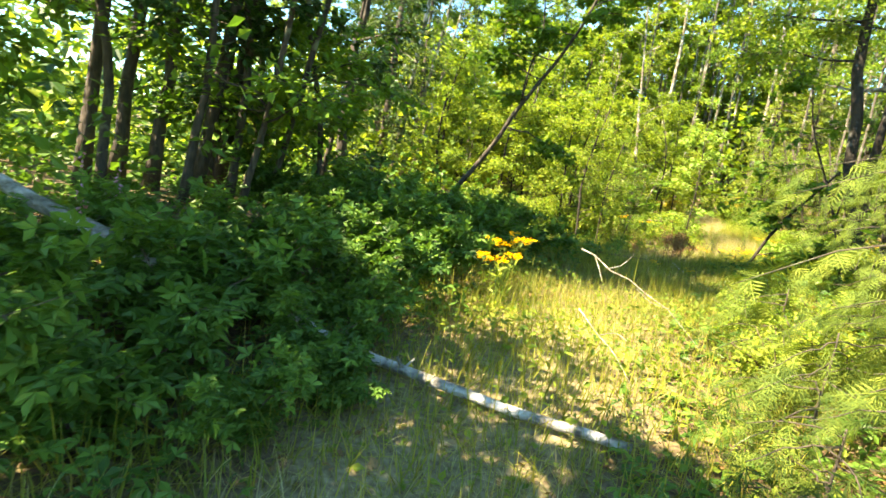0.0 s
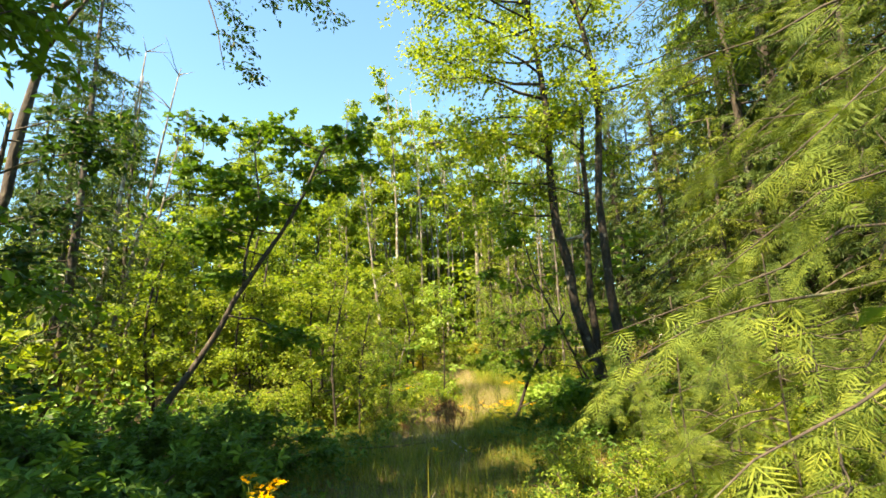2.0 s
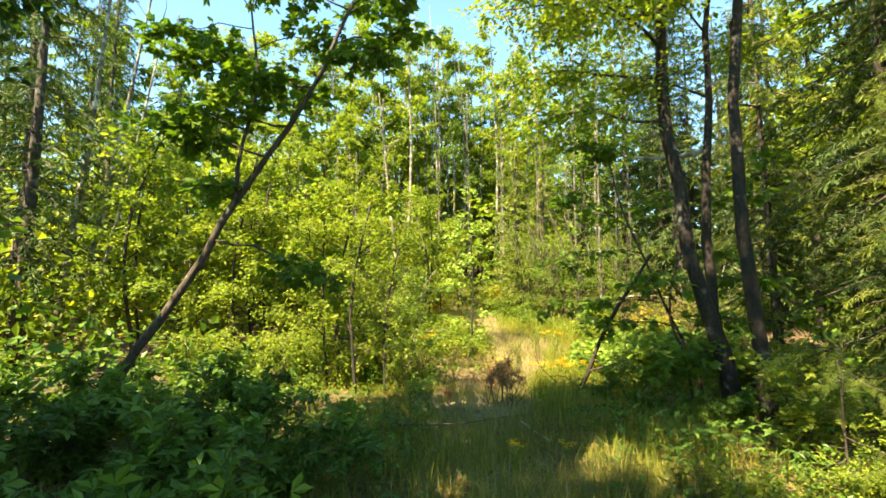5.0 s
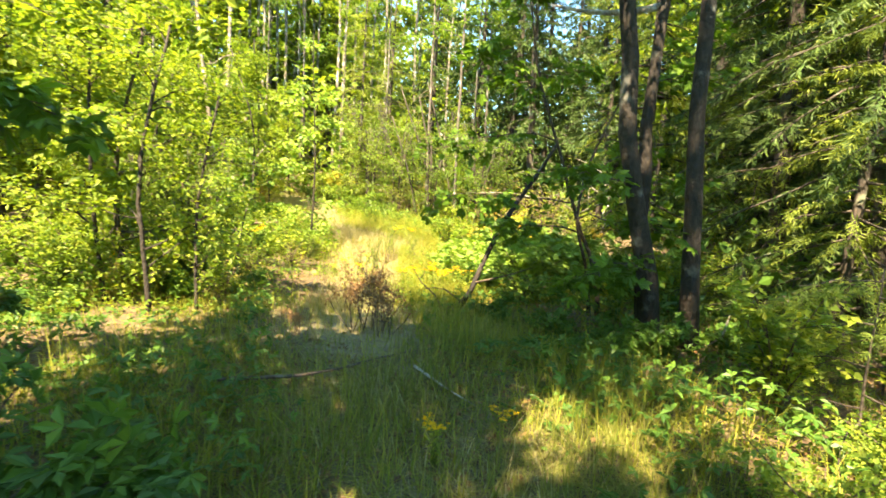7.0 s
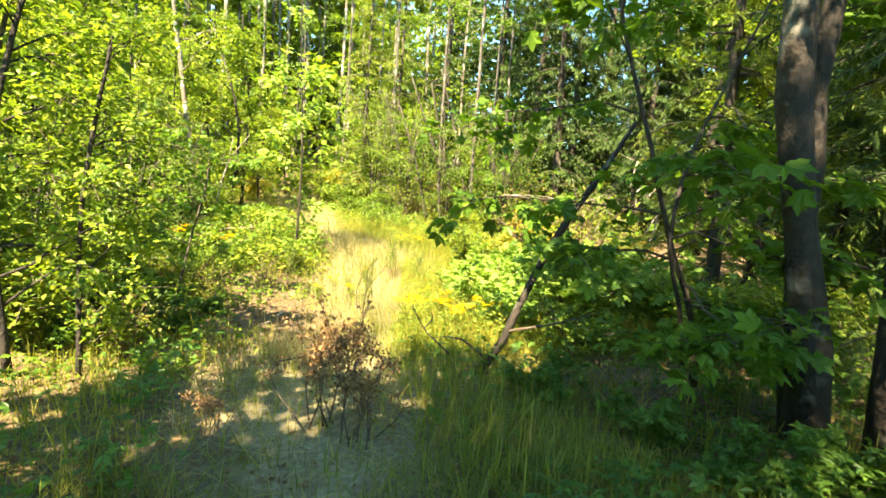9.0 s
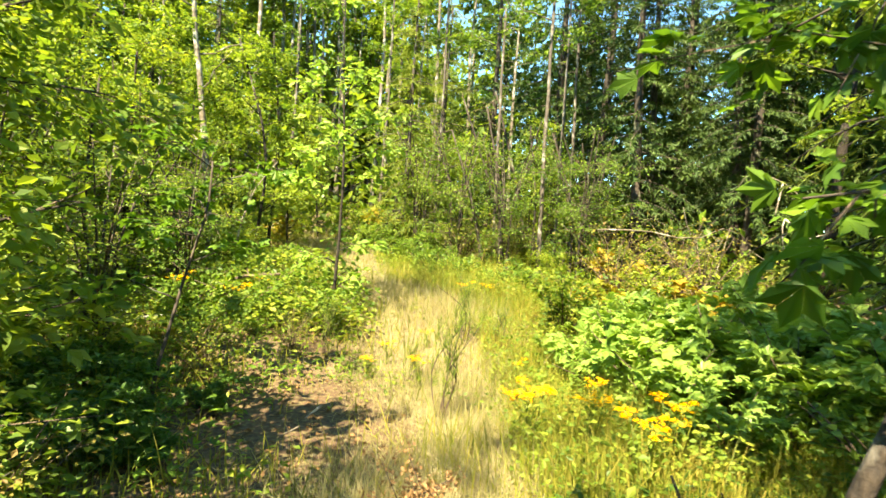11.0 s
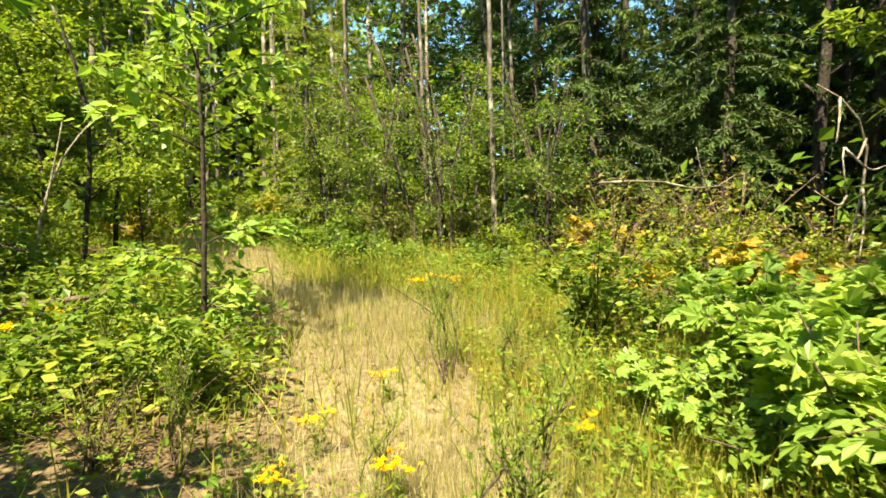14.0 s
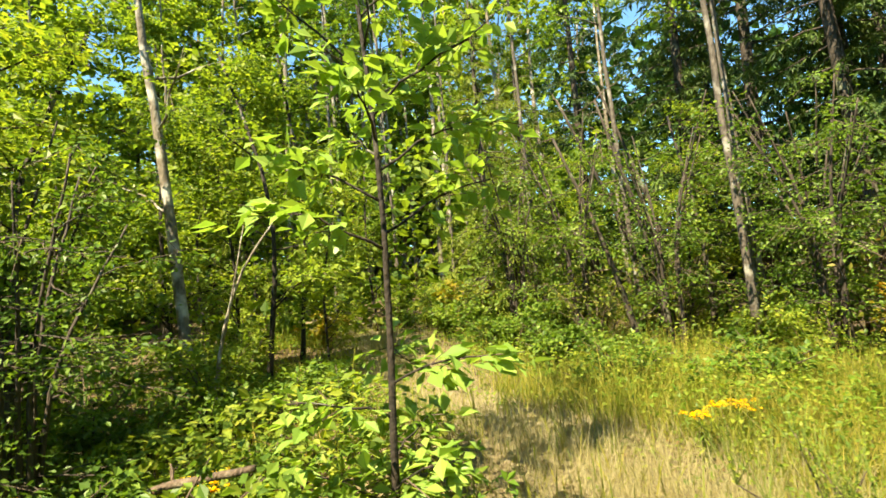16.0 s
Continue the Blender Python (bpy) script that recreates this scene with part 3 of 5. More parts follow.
part("dead_limb", tubes_mesh("dead_limb", [tube_arrays(arm, np.linspace(0.04, 0.012, 8), 6, 0.05, g)], DEADWOOD), alder, "bleached dead side limb")

# ---- the leaning sapling ----
o = (-3.75, 9.1, gz(-3.75, 9.1) - 0.05)
sapling = broadleaf("maple_sapling", o, "slender leaning vine maple arching over the bushes", "tree",
    [(rel([(-3.95, 9.1, 0.25), (-3.69, 9.1, 0.82), (-3.1, 9.1, 1.59), (-2.55, 9.1, 2.58), (-2.1, 9.1, 3.2), (-1.58, 9.1, 4.14), (-1.3, 9.1, 4.8)], o), 0.055, 0.018),
     (rel([(-2.55, 9.1, 2.55), (-2.53, 9.12, 3.13), (-2.39, 9.15, 3.7), (-2.5, 9.2, 4.9)], o), 0.025, 0.01)],
    [(0, 0.42, -10, -8, 1.3), (0, 0.8, 150, 25, 1.2), (0, 0.9, 20, 25, 0.95), (0, 0.97, 60, 40, 0.9), (0, 0.99, -30, 15, 0.9), (0, 0.98, 170, 45, 1.3), (1, 0.6, 190, 25, 0.9), (1, 0.75, 30, 25, 1.1),
     (1, 0.95, 200, 30, 1.3), (1, 0.95, 100, 50, 1.0), (1, 0.85, 175, 10, 1.2), (0, 0.86, -40, 0, 0.8), (1, 0.5, -60, 5, 0.8), (0, 0.7, 165, 25, 1.2), (0, 0.62, 190, 15, 1.0), (1, 0.35, 200, 15, 0.9), (0, 0.76, 100, 30, 1.0), (1, 0.7, 140, 20, 1.0), (0, 0.55, 150, 15, 0.9)],
    0.14, LEAF_MAPLE, BARK_DARK, 9, twigs=15, twig_len=0.45, per_twig=7, shape=PALMATE, flat=0.25)

# ---- dark maples at the start, on the bank ----
BANK = [((-5.0, 4.0), 0.055, 0.5, 6.5), ((-5.4, 3.2), 0.06, -0.1, 6.0), ((-4.6, 4.6), 0.045, 0.8, 6.0), ((-5.0, 4.7), 0.06, 0.2, 7.0), ((-4.9, 5.3), 0.05, 0.9, 6.0), ((-6.4, 6.2), 0.07, 0.3, 6.0), ((-6.0, 7.6), 0.06, 0.3, 5.0),
        ((-6.2, 1.6), 0.06, 0.1, 5.5), ((-5.9, 5.0), 0.05, 0.6, 7.0), ((-6.8, 4.2), 0.08, 0.2, 8.0), ((-4.7, 6.2), 0.05, -0.4, 5.5)]
for k, ((x, y), r, lean, h) in enumerate(BANK):
    o = (x, y, gz(x, y) - 0.05)
    g = np.random.default_rng(40 + k)
    limbs = [(0, g.uniform(0.12, 1), g.uniform(0, 360), g.uniform(0, 35), g.uniform(0.8, 1.7)) for _ in range(13)]
    broadleaf("maple_tree", o, "dark-stemmed maple in the shade of the bank", "tree",
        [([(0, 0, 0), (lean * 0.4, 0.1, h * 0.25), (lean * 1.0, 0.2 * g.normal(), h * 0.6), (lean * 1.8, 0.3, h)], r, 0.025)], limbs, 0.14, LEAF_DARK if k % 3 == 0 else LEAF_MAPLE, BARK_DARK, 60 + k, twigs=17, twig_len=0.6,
        per_twig=11, group="maples on the bank")

# added tall maples: high crowns out of view throw shade across the trail
for k, (x, y, lean, h) in enumerate(((-6.2, 3.4, 1.8, 9.6), (-6.4, 3.9, 2.4, 9.0), (-6.0, 4.2, 1.4, 7.0), (-5.6, 4.6, 4.5, 11.0), (-5.8, 5.1, 3.4, 9.6))):
    g = np.random.default_rng(140 + k)
    limbs = [(0, g.uniform(0.68, 1), g.uniform(0, 360), g.uniform(-5, 30), g.uniform(1.5, 2.3)) for _ in range(23 if lean > 3 else 15)]
    broadleaf("maple_tree", (x, y, gz(x, y) - 0.05), "tall maple added to shade the trail, its crown out of view", "tree", [([(0, 0, 0), (lean * 0.15, 0.1, h * 0.3), (lean * 0.5, 0.1, h * 0.65), (lean, 0.2, h)], 0.09, 0.03)], limbs, 0.17, LEAF_MAPLE, BARK_DARK,
              160 + k, twigs=26, twig_len=0.7, per_twig=10, group="maples on the bank")

# unseen maples, added only to shade the brambles and the first metres
for k, (x, y, lean, h) in enumerate(((-1.9, -1.9, 0.6, 6.0), (-3.7, -0.8, 0.9, 6.2), (-4.7, 0.4, 0.5, 5.8), (-5.5, 1.8, 0.7, 5.6), (-2.7, -1.6, 1.0, 6.4), (-2.6, -0.4, 0.7, 5.6))):
    g = np.random.default_rng(170 + k)
    limbs = [(0, g.uniform(0.45, 1), g.uniform(0, 360), g.uniform(-5, 30), g.uniform(1.2, 1.9)) for _ in range(18)]
    broadleaf("maple_tree", (x, y, gz(x, y) - 0.05), "maple added out of view to shade the start of the trail", "tree", [([(0, 0, 0), (lean * 0.3, 0.1, h * 0.4), (lean, 0.2, h)], 0.07, 0.02)], limbs, 0.17, LEAF_MAPLE, BARK_DARK,
              180 + k, twigs=16, twig_len=0.6, per_twig=10, group="maples on the bank")

# ---- tall maple whose branch hangs into the view ----
o = (-6.6, 8.8, gz(-6.6, 8.8) - 0.05)
tall = broadleaf("maple_tree", o, "tall maple with thin branches hanging over the clearing", "tree",
    [(rel([(-6.6, 8.8, 0), (-6.5, 8.9, 3), (-6.2, 9.0, 6), (-5.9, 9.1, 9.0)], o), 0.13, 0.04),
     (rel([(-6.1, 9.05, 6.8), (-4.9, 9.2, 8.4), (-3.8, 9.3, 8.4), (-3.35, 9.3, 7.5), (-3.1, 9.3, 6.4)], o), 0.035, 0.006),
     (rel([(-6.0, 9.1, 7.6), (-4.4, 9.2, 8.9), (-2.7, 9.3, 8.4), (-1.6, 9.3, 7.7)], o), 0.035, 0.006)],
    [(1, 0.85, -20, -40, 0.5), (1, 0.97, 10, -20, 0.6), (1, 0.7, 20, -35, 0.8), (2, 0.7, 10, -50, 0.9), (2, 0.85, 0, -35, 0.7), (2, 0.97, 20, -20, 0.6), (2, 0.6, -40, -40, 0.8),
     (0, 0.8, 200, 20, 1.2), (0, 0.9, 100, 25, 1.2), (0, 0.97, 160, 45, 1.1)],
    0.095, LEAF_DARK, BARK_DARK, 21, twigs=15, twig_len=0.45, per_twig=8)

# ---- leaning dead stem and the vine maple by it ----
o = (1.75, 11.75, gz(1.75, 11.75) - 0.03)
snag = root("leaning_snag", o, "leaning dead stem with flaking grey bark at the trail edge", "dead tree")
L = spline(rel([(1.62, 11.78, -0.05), (1.76, 11.75, 0.12), (2.0, 11.7, 0.70), (2.3, 11.7, 1.27), (2.62, 11.7, 1.75), (2.9, 11.75, 2.15)], o), 14)
g = np.random.default_rng(8)
part("trunk", tubes_mesh("trunk", [tube_arrays(L, np.linspace(0.038, 0.022, 14), 8, 0.1, g)], BARK_ALDER), snag)
for e in ([(1.65, 11.8, 0.05), (1.4, 11.6, 0.02)], [(1.85, 11.72, 0.35), (2.2, 11.45, 0.5), (2.45, 11.3, 0.62)], [(1.72, 11.7, 0.1), (1.5, 11.9, 0.25), (1.3, 12.0, 0.22)]):
    part("limb", tubes_mesh("limb", [tube_arrays(spline(rel(e, o), 5), np.linspace(0.013, 0.004, 5), 6, 0.05, g)], TWIG), snag)
o = (3.2, 11.2, gz(3.2, 11.2) - 0.03)
vine = broadleaf("vine_maple", o, "two-stemmed vine maple with broad lobed leaves", "tree",
    [(rel([(3.34, 11.2, -0.05), (3.3, 11.2, 0.38), (2.92, 11.2, 1.24), (2.64, 11.2, 1.94), (2.28, 11.2, 2.8), (2.1, 11.2, 3.6)], o), 0.028, 0.01),
     (rel([(3.22, 11.2, -0.05), (3.15, 11.2, 0.5), (2.92, 11.2, 1.25), (3.0, 11.2, 1.8), (3.3, 11.2, 2.5), (3.5, 11.1, 3.1)], o), 0.022, 0.009)],
    [(0, 0.3, 200, 5, 1.3), (0, 0.4, 170, 0, 1.5), (0, 0.5, 250, 5, 1.2), (0, 0.6, 140, 5, 1.3), (0, 0.7, 210, 10, 1.4), (0, 0.8, 30, 15, 1.2), (0, 0.9, 240, 15, 1.2), (0, 0.98, 120, 30, 1.0), (0, 0.15, 215, 5, 0.9), (0, 0.2, 280, 5, 1.0), (0, 0.25, 240, 0, 1.3),
     (1, 0.25, 260, 0, 1.2), (1, 0.4, 290, 5, 1.3), (1, 0.55, 330, 5, 1.2), (1, 0.7, 20, 10, 1.3), (1, 0.85, 280, 15, 1.2), (1, 0.98, 340, 30, 1.1)],
    0.13, LEAF_MAPLE, BARK_DARK, 31, twigs=12, twig_len=0.45, per_twig=7, shape=PALMATE, flat=0.2)
o = (1.4, 11.62, gz(1.4, 11.62))
v = root("dead_twig", o, "crooked bare twig standing in the grass", "twig")
part("stem", tubes_mesh("stem", [tube_arrays(spline(rel([(1.42, 11.62, -0.02), (1.38, 11.6, 0.15), (1.12, 11.6, 0.42), (1.02, 11.6, 0.6)], o), 7), np.linspace(0.011, 0.004, 7), 5)], TWIG), v)
part("branch", tubes_mesh("branch", [tube_arrays(spline(rel([(1.12, 11.6, 0.42), (1.18, 11.58, 0.5), (1.16, 11.56, 0.56)], o), 4), np.linspace(0.006, 0.003, 4), 4)], TWIG), v)

# ---- slim trees farther along the trail ----
o = (0.26, 17.7, gz(0.26, 17.7) - 0.03)
broadleaf("alder_sapling", o, "slim alder sapling with large bright leaves", "tree",
    [(rel([(0.25, 17.7, -0.05), (0.27, 17.7, 0.48), (0.3, 17.7, 1.3), (0.31, 17.7, 1.95), (0.25, 17.7, 3.1), (0.2, 17.7, 4.6)], o), 0.024, 0.007)],
    [(0, 0.16, 200, 25, 0.6), (0, 0.2, 330, 20, 0.6), (0, 0.22, 90, 15, 0.6), (0, 0.42, 170, 35, 0.8), (0, 0.46, 10, 30, 0.8), (0, 0.5, 250, 35, 0.8), (0, 0.53, 340, 30, 0.8), (0, 0.58, 190, 45, 0.8), (0, 0.66, 30, 50, 0.7), (0, 0.9, 100, 50, 0.5), (0, 0.36, 200, 30, 0.8), (0, 0.38, 350, 30, 0.7), (0, 0.48, 120, 35, 0.7), (0, 0.55, 60, 35, 0.8), (0, 0.62, 280, 40, 0.8), (0, 0.7, 150, 45, 0.7), (0, 0.06, 180, 30, 0.5), (0, 0.08, 300, 30, 0.5), (0, 0.11, 60, 30, 0.5)],
    0.13, LEAF_LIME, BARK_ALDER, 71, twigs=11, twig_len=0.3, per_twig=5)
o = (-2.0, 21, gz(-2, 21) - 0.03)
broadleaf("alder_tree", o, "slim pale-barked alder leaning slightly", "tree",
    [(rel([(-1.98, 21, 0.1), (-2.01, 21, 0.6), (-2.14, 21, 2.14), (-2.23, 21, 3.1), (-2.4, 21, 4.6), (-2.8, 21, 8.5)], o), 0.075, 0.02)],
    [(0, s, a, 30, 1.4) for s, a in ((0.3, 150), (0.42, 300), (0.5, 40), (0.6, 200), (0.68, 100), (0.76, 330), (0.84, 180), (0.92, 60), (0.98, 240))],
    0.09, LEAF_ALDER, BARK_PALE, 73, twigs=14, per_twig=9)
o = (-1.45, 20, gz(-1.45, 20))
st = root("leaning_stick", o, "long thin bleached stick leaning in the brush", "stick")
g = np.random.default_rng(12)
part("stem", tubes_mesh("stem", [tube_arrays(spline(rel([(-1.47, 20, 0.05), (-1.43, 20, 0.41), (-1.31, 20, 1.24), (-1.1, 20, 1.82), (-0.76, 20, 2.3)], o), 9), np.linspace(0.026, 0.008, 9), 6, 0.06, g)], DEADWOOD), st)
part("branch", tubes_mesh("branch", [tube_arrays(spline(rel([(-1.33, 20, 1.1), (-1.2, 19.95, 1.6), (-1.07, 19.95, 2.24)], o), 6), np.linspace(0.014, 0.005, 6), 5)], DEADWOOD), st)

o = (-1.11, 14.45, gz(-1.11, 14.45) - 0.02)
broadleaf("maple_sapling", o, "thin dark-stemmed maple sapling at the trail edge", "tree", [(rel([(-1.14, 14.45, -0.3), (-1.11, 14.45, -0.03), (-1.07, 14.63, 0.35), (-0.99, 14.76, 0.79), (-0.87, 14.87, 1.35), (-0.86, 14.91, 1.71)], o), 0.016, 0.007)],
    [(0, 0.45, 170, 20, 0.6), (0, 0.6, 60, 15, 0.6), (0, 0.7, 250, 20, 0.6), (0, 0.8, 130, 25, 0.7), (0, 0.9, 10, 25, 0.6), (0, 0.97, 200, 40, 0.6)], 0.10, LEAF_MAPLE, BARK_DARK, 79, twigs=9, twig_len=0.35, per_twig=6, shape=PALMATE, flat=0.2)

# dense maples added up-sun so that the hollow lies in shade
for k, (x, y, h, lo) in enumerate(((-2.3, 13.3, 3.5, 0.2), (-3.9, 17.2, 4.8, 0.2))):
    g = np.random.default_rng(340 + k)
    limbs = [(0, g.uniform(lo, 1), g.uniform(0, 360), g.uniform(-5, 30), g.uniform(0.8, 1.35)) for _ in range(16)]
    broadleaf("maple_tree", (x, y, gz(x, y) - 0.05), "leafy green maple added to shade the hollow beside the trail", "tree", [([(0, 0, 0), (0.15 * g.normal(), 0.1, h * 0.45), (0.3 * g.normal(), 0.2 * g.normal(), h)], 0.045, 0.012)], limbs, 0.135, LEAF_SHRUB, BARK_DARK,
              350 + k, twigs=13, twig_len=0.5, per_twig=10, group="maples in the hollow")

# ---- prototypes of trees, then their copies ----
g = np.random.default_rng(17)


def random_limbs(n, lo, hi, length, g, rise=(10, 45)):
    return [(0, lo + (hi - lo) * (k + g.random()) / n, g.uniform(0, 360), g.uniform(*rise), length * g.uniform(0.6, 1.2) * (1.15 - 0.5 * k / n)) for k in range(n)]


def spread(proto, spots, group, seed, lo=0.85, hi=1.15):
    """Stand the first at the first spot and copies at the others."""
    q = np.random.default_rng(seed)
    for k, s in enumerate(spots):
        x, y = s[0], s[1]
        sc = s[2] if len(s) > 2 else q.uniform(lo, hi)
        mtx = placed(x, y, sc, q.uniform(0, 6.28), 0.05)
        if k == 0:
            proto.matrix_basis = mtx
        else:
            copy_thing(proto, mtx)
    tagged(proto, group=group)


def slim_alder(seed, h, r, leaf_mat, label, n=11, start=0.3, length=1.2, leaf=0.10, twigs=13, per=10, bark_mat=BARK_ALDER):
    q = np.random.default_rng(seed)
    pts = [(0, 0, 0), (0.05 * h * q.normal() * 0.5, 0.04 * h * q.normal() * 0.5, h * 0.5), (0.08 * h * q.normal() * 0.6, 0.06 * h * q.normal() * 0.6, h)]
    return broadleaf("alder_tree", (0, 0, 0), label, "tree", [(pts, r, 0.02)], random_limbs(n, start, 1, length, q), leaf, leaf_mat, bark_mat, seed, twigs=twigs, per_twig=per, twig_len=0.6, sides=7)


young_a = slim_alder(201, 5.2, 0.04, LEAF_ALDER, "young yellow-green alder with a thin stem", 16, 0.12, 1.15, 0.095, 14, 19)
spread(young_a, [(-5.3, 15.6, 1.0), (-4.0, 18.0), (-1.3, 21.6, 0.9), (-4.9, 16.6), (-5.9, 17.6), (-2.9, 19.9), (-4.4, 20.8), (-7.4, 15.2), (-2.5, 21.8, 0.8), (-6.8, 19.5), (-1.2, 23.5), (-3.0, 24.5), (-5.6, 23.5), (-7.8, 16.0)],
       "young alders", 301)
young_b = slim_alder(205, 4.2, 0.035, LEAF_SHRUB, "young alder with dense green leaves", 15, 0.08, 1.05, 0.09, 13, 19)
# The four nearest the brown litter are added to throw shade on it.
spread(young_b, [(-3.9, 16.4, 0.8), (-4.6, 18.0), (-6.2, 18.8), (-4.9, 19.0), (-3.0, 19.2), (-0.7, 23.0, 0.8), (-1.85, 12.35, 1.0), (-1.35, 12.2, 0.75), (-2.5, 13.1, 1.0), (-2.5, 14.7, 0.75), (-3.4, 17.0, 1.1), (-5.2, 16.4, 1.2), (-2.7, 17.6, 0.9), (-6.6, 16.2), (-1.9, 22.6), (-3.8, 22.4), (4.2, 24.5), (5.2, 22.8), (6.3, 23.5), (0.0, 26.5)], "young alders", 302)
big_a = slim_alder(211, 12.5, 0.12, LEAF_ALDER, "tall alder with a yellow-green crown", 20, 0.22, 2.4, 0.17, 17, 14)
spread(big_a, [(7.6, 13.4), (9.6, 16.4), (8.9, 11.5), (-7.6, 25.5, 0.7), (10.5, 19.0), (-5.5, 29.0, 0.75), (2.6, 34.0, 0.8), (-12.5, 12.5, 0.6)], "tall alders", 303)
far_a = slim_alder(221, 17.0, 0.11, LEAF_ALDER, "thin tall alder with bare lower stem", 14, 0.5, 1.6, 0.22, 12, 10, BARK_PALE)
spread(far_a, [(-2.1, 34), (-1.2, 33.4), (-0.6, 35), (0.2, 34), (-1.6, 37), (1.0, 36), (2.2, 38), (-3.4, 36), (3.6, 35), (-4.8, 33), (5.0, 38), (-6.6, 36), (6.6, 33), (9.0, 34), (-0.2, 40), (7.6, 38), (-2.8, 31), (1.9, 30.5), (4.4, 31)],
       "thin tall alders", 304, 0.85, 1.12)

hill_a = slim_alder(223, 13.0, 0.10, LEAF_ALDER, "leafy alder on the wooded slope", 30, 0.12, 2.3, 0.19, 17, 13, BARK_PALE)
spread(hill_a, [(-15.5, 25.5, 1.0), (-13.2, 28.0, 1.05), (-11.0, 26.8, 0.85), (-9.0, 30.0, 1.05), (-6.6, 31.0, 1.0), (-4.4, 32.0, 1.05), (-7.6, 27.0, 0.75), (-5.0, 27.6, 0.7), (-2.6, 33.5, 1.0), (0.4, 36.5, 1.0), (3.2, 37.5, 1.05), (-18.5, 27.0, 1.1), (-20.5, 22.0, 1.0), (-12.0, 33.0, 1.2), (-8.5, 36.0, 1.2), (-4.0, 38.0, 1.2), (5.5, 35.0, 1.0), (-10.2, 22.6, 0.6), (-8.2, 23.4, 0.6), (8.0, 33.0, 0.95), (-17.0, 18.5, 0.8)], "slope alders", 314)
hill_b = slim_alder(227, 11.0, 0.09, LEAF_GREEN, "green broadleaf tree on the wooded slope", 28, 0.1, 2.2, 0.18, 17, 13, BARK_DARK)
spread(hill_b, [(-14.4, 26.8, 0.9), (-10.0, 28.5, 1.0), (-5.8, 33.6, 1.2), (-1.2, 38.5, 1.2), (-19.5, 24.5, 1.0), (-7.8, 33.2, 1.15), (2.0, 35.6, 1.0), (-12.6, 30.6, 1.2), (-16.8, 30.0, 1.3), (-3.2, 28.6, 0.6), (-9.3, 20.8, 0.6)], "slope broadleaves", 315)
edge_a = slim_alder(229, 11.0, 0.052, LEAF_GREEN, "slender grey-stemmed alder before the conifers", 9, 0.5, 1.2, 0.12, 14, 10, BARK_GREY)
spread(edge_a, [(4.6, 20.5, 0.95), (4.45, 23.0, 1.0), (5.5, 21.6, 0.9), (3.3, 25.0, 1.0), (6.4, 22.6, 1.0), (1.9, 27.5, 1.0), (0.6, 28.6, 1.0), (-1.0, 27.4, 1.0)], "edge alders", 316)


def thicket(seed, h):
    q = np.random.default_rng(seed)
    stems = []
    for k in range(7):
        az = 6.283 * k / 7 + q.normal() * 0.3
        r = q.uniform(0.5, 1.3)
        e = np.array([math.cos(az) * r, math.sin(az) * r, h * q.uniform(0.75, 1.0)])
        stems.append(([(0.12 * math.cos(az), 0.12 * math.sin(az), 0), tuple(e * np.array([0.3, 0.3, 0.55])), tuple(e)], 0.034, 0.008))
    limbs = [(k, q.uniform(0.2, 1), q.uniform(0, 360), q.uniform(-15, 35), q.uniform(0.5, 1.0)) for k in range(7) for _ in range(6)]
    return broadleaf("hazel_thicket", (0, 0, 0), "many-stemmed hazel thicket arching over the herbs", "bush", stems, limbs, 0.07, LEAF_GREEN, BARK_DARK, seed, twigs=11, twig_len=0.5, per_twig=8, sides=6)


hazel = thicket(361, 3.9)
# The three left ones near y 16 are added, mostly unseen, to cast shade.
spread(hazel, [(3.3, 22.6, 1.0), (4.2, 21.6, 0.9), (2.7, 24.2, 1.0), (5.2, 20.0, 0.85), (-1.75, 17.9, 0.62), (-2.7, 15.3, 0.65), (-1.95, 15.7, 0.6), (-3.3, 16.3, 0.7), (-2.6, 18.9, 0.8), (-3.2, 20.4, 0.95), (6.0, 21.0, 0.9)], "hazel thickets", 362)


def bare_snag(seed, h, r, label, n=12, mat_b=BARK_PALE):
    q = np.random.default_rng(seed)
    top = root("dead_tree", (0, 0, 0), label, "dead tree")
    L = spline([(0, 0, 0), (0.15 * q.normal(), 0.1, h * 0.5), (0.3 * q.normal(), 0.1, h)], 10)
    part("trunk", tubes_mesh("trunk", [tube_arrays(L, np.linspace(r, 0.015, 10), 7, 0.06, q)], mat_b), top)
    for k in range(n):
        i = q.integers(4, 9)
        arm = limb_line(L[i], q.uniform(0, 6.28), radians(q.uniform(-10, 50)), q.uniform(0.4, 1.3), q, 0.05, 5)
        part("limb", tubes_mesh("limb", [tube_arrays(arm, np.linspace(0.018, 0.004, 5), 4)], mat_b), top)
    return top


sn = bare_snag(231, 15.5, 0.10, "bare grey standing dead alder")
spread(sn, [(-1.3, 32.5), (-0.3, 33), (0.6, 33.5), (-2.5, 34.5), (1.4, 34.8), (-0.9, 36.5), (2.6, 32), (4.2, 33.2), (-3.9, 35.5), (6.5, 27.5, 0.7)], "standing dead alders", 305, 0.8, 1.15)
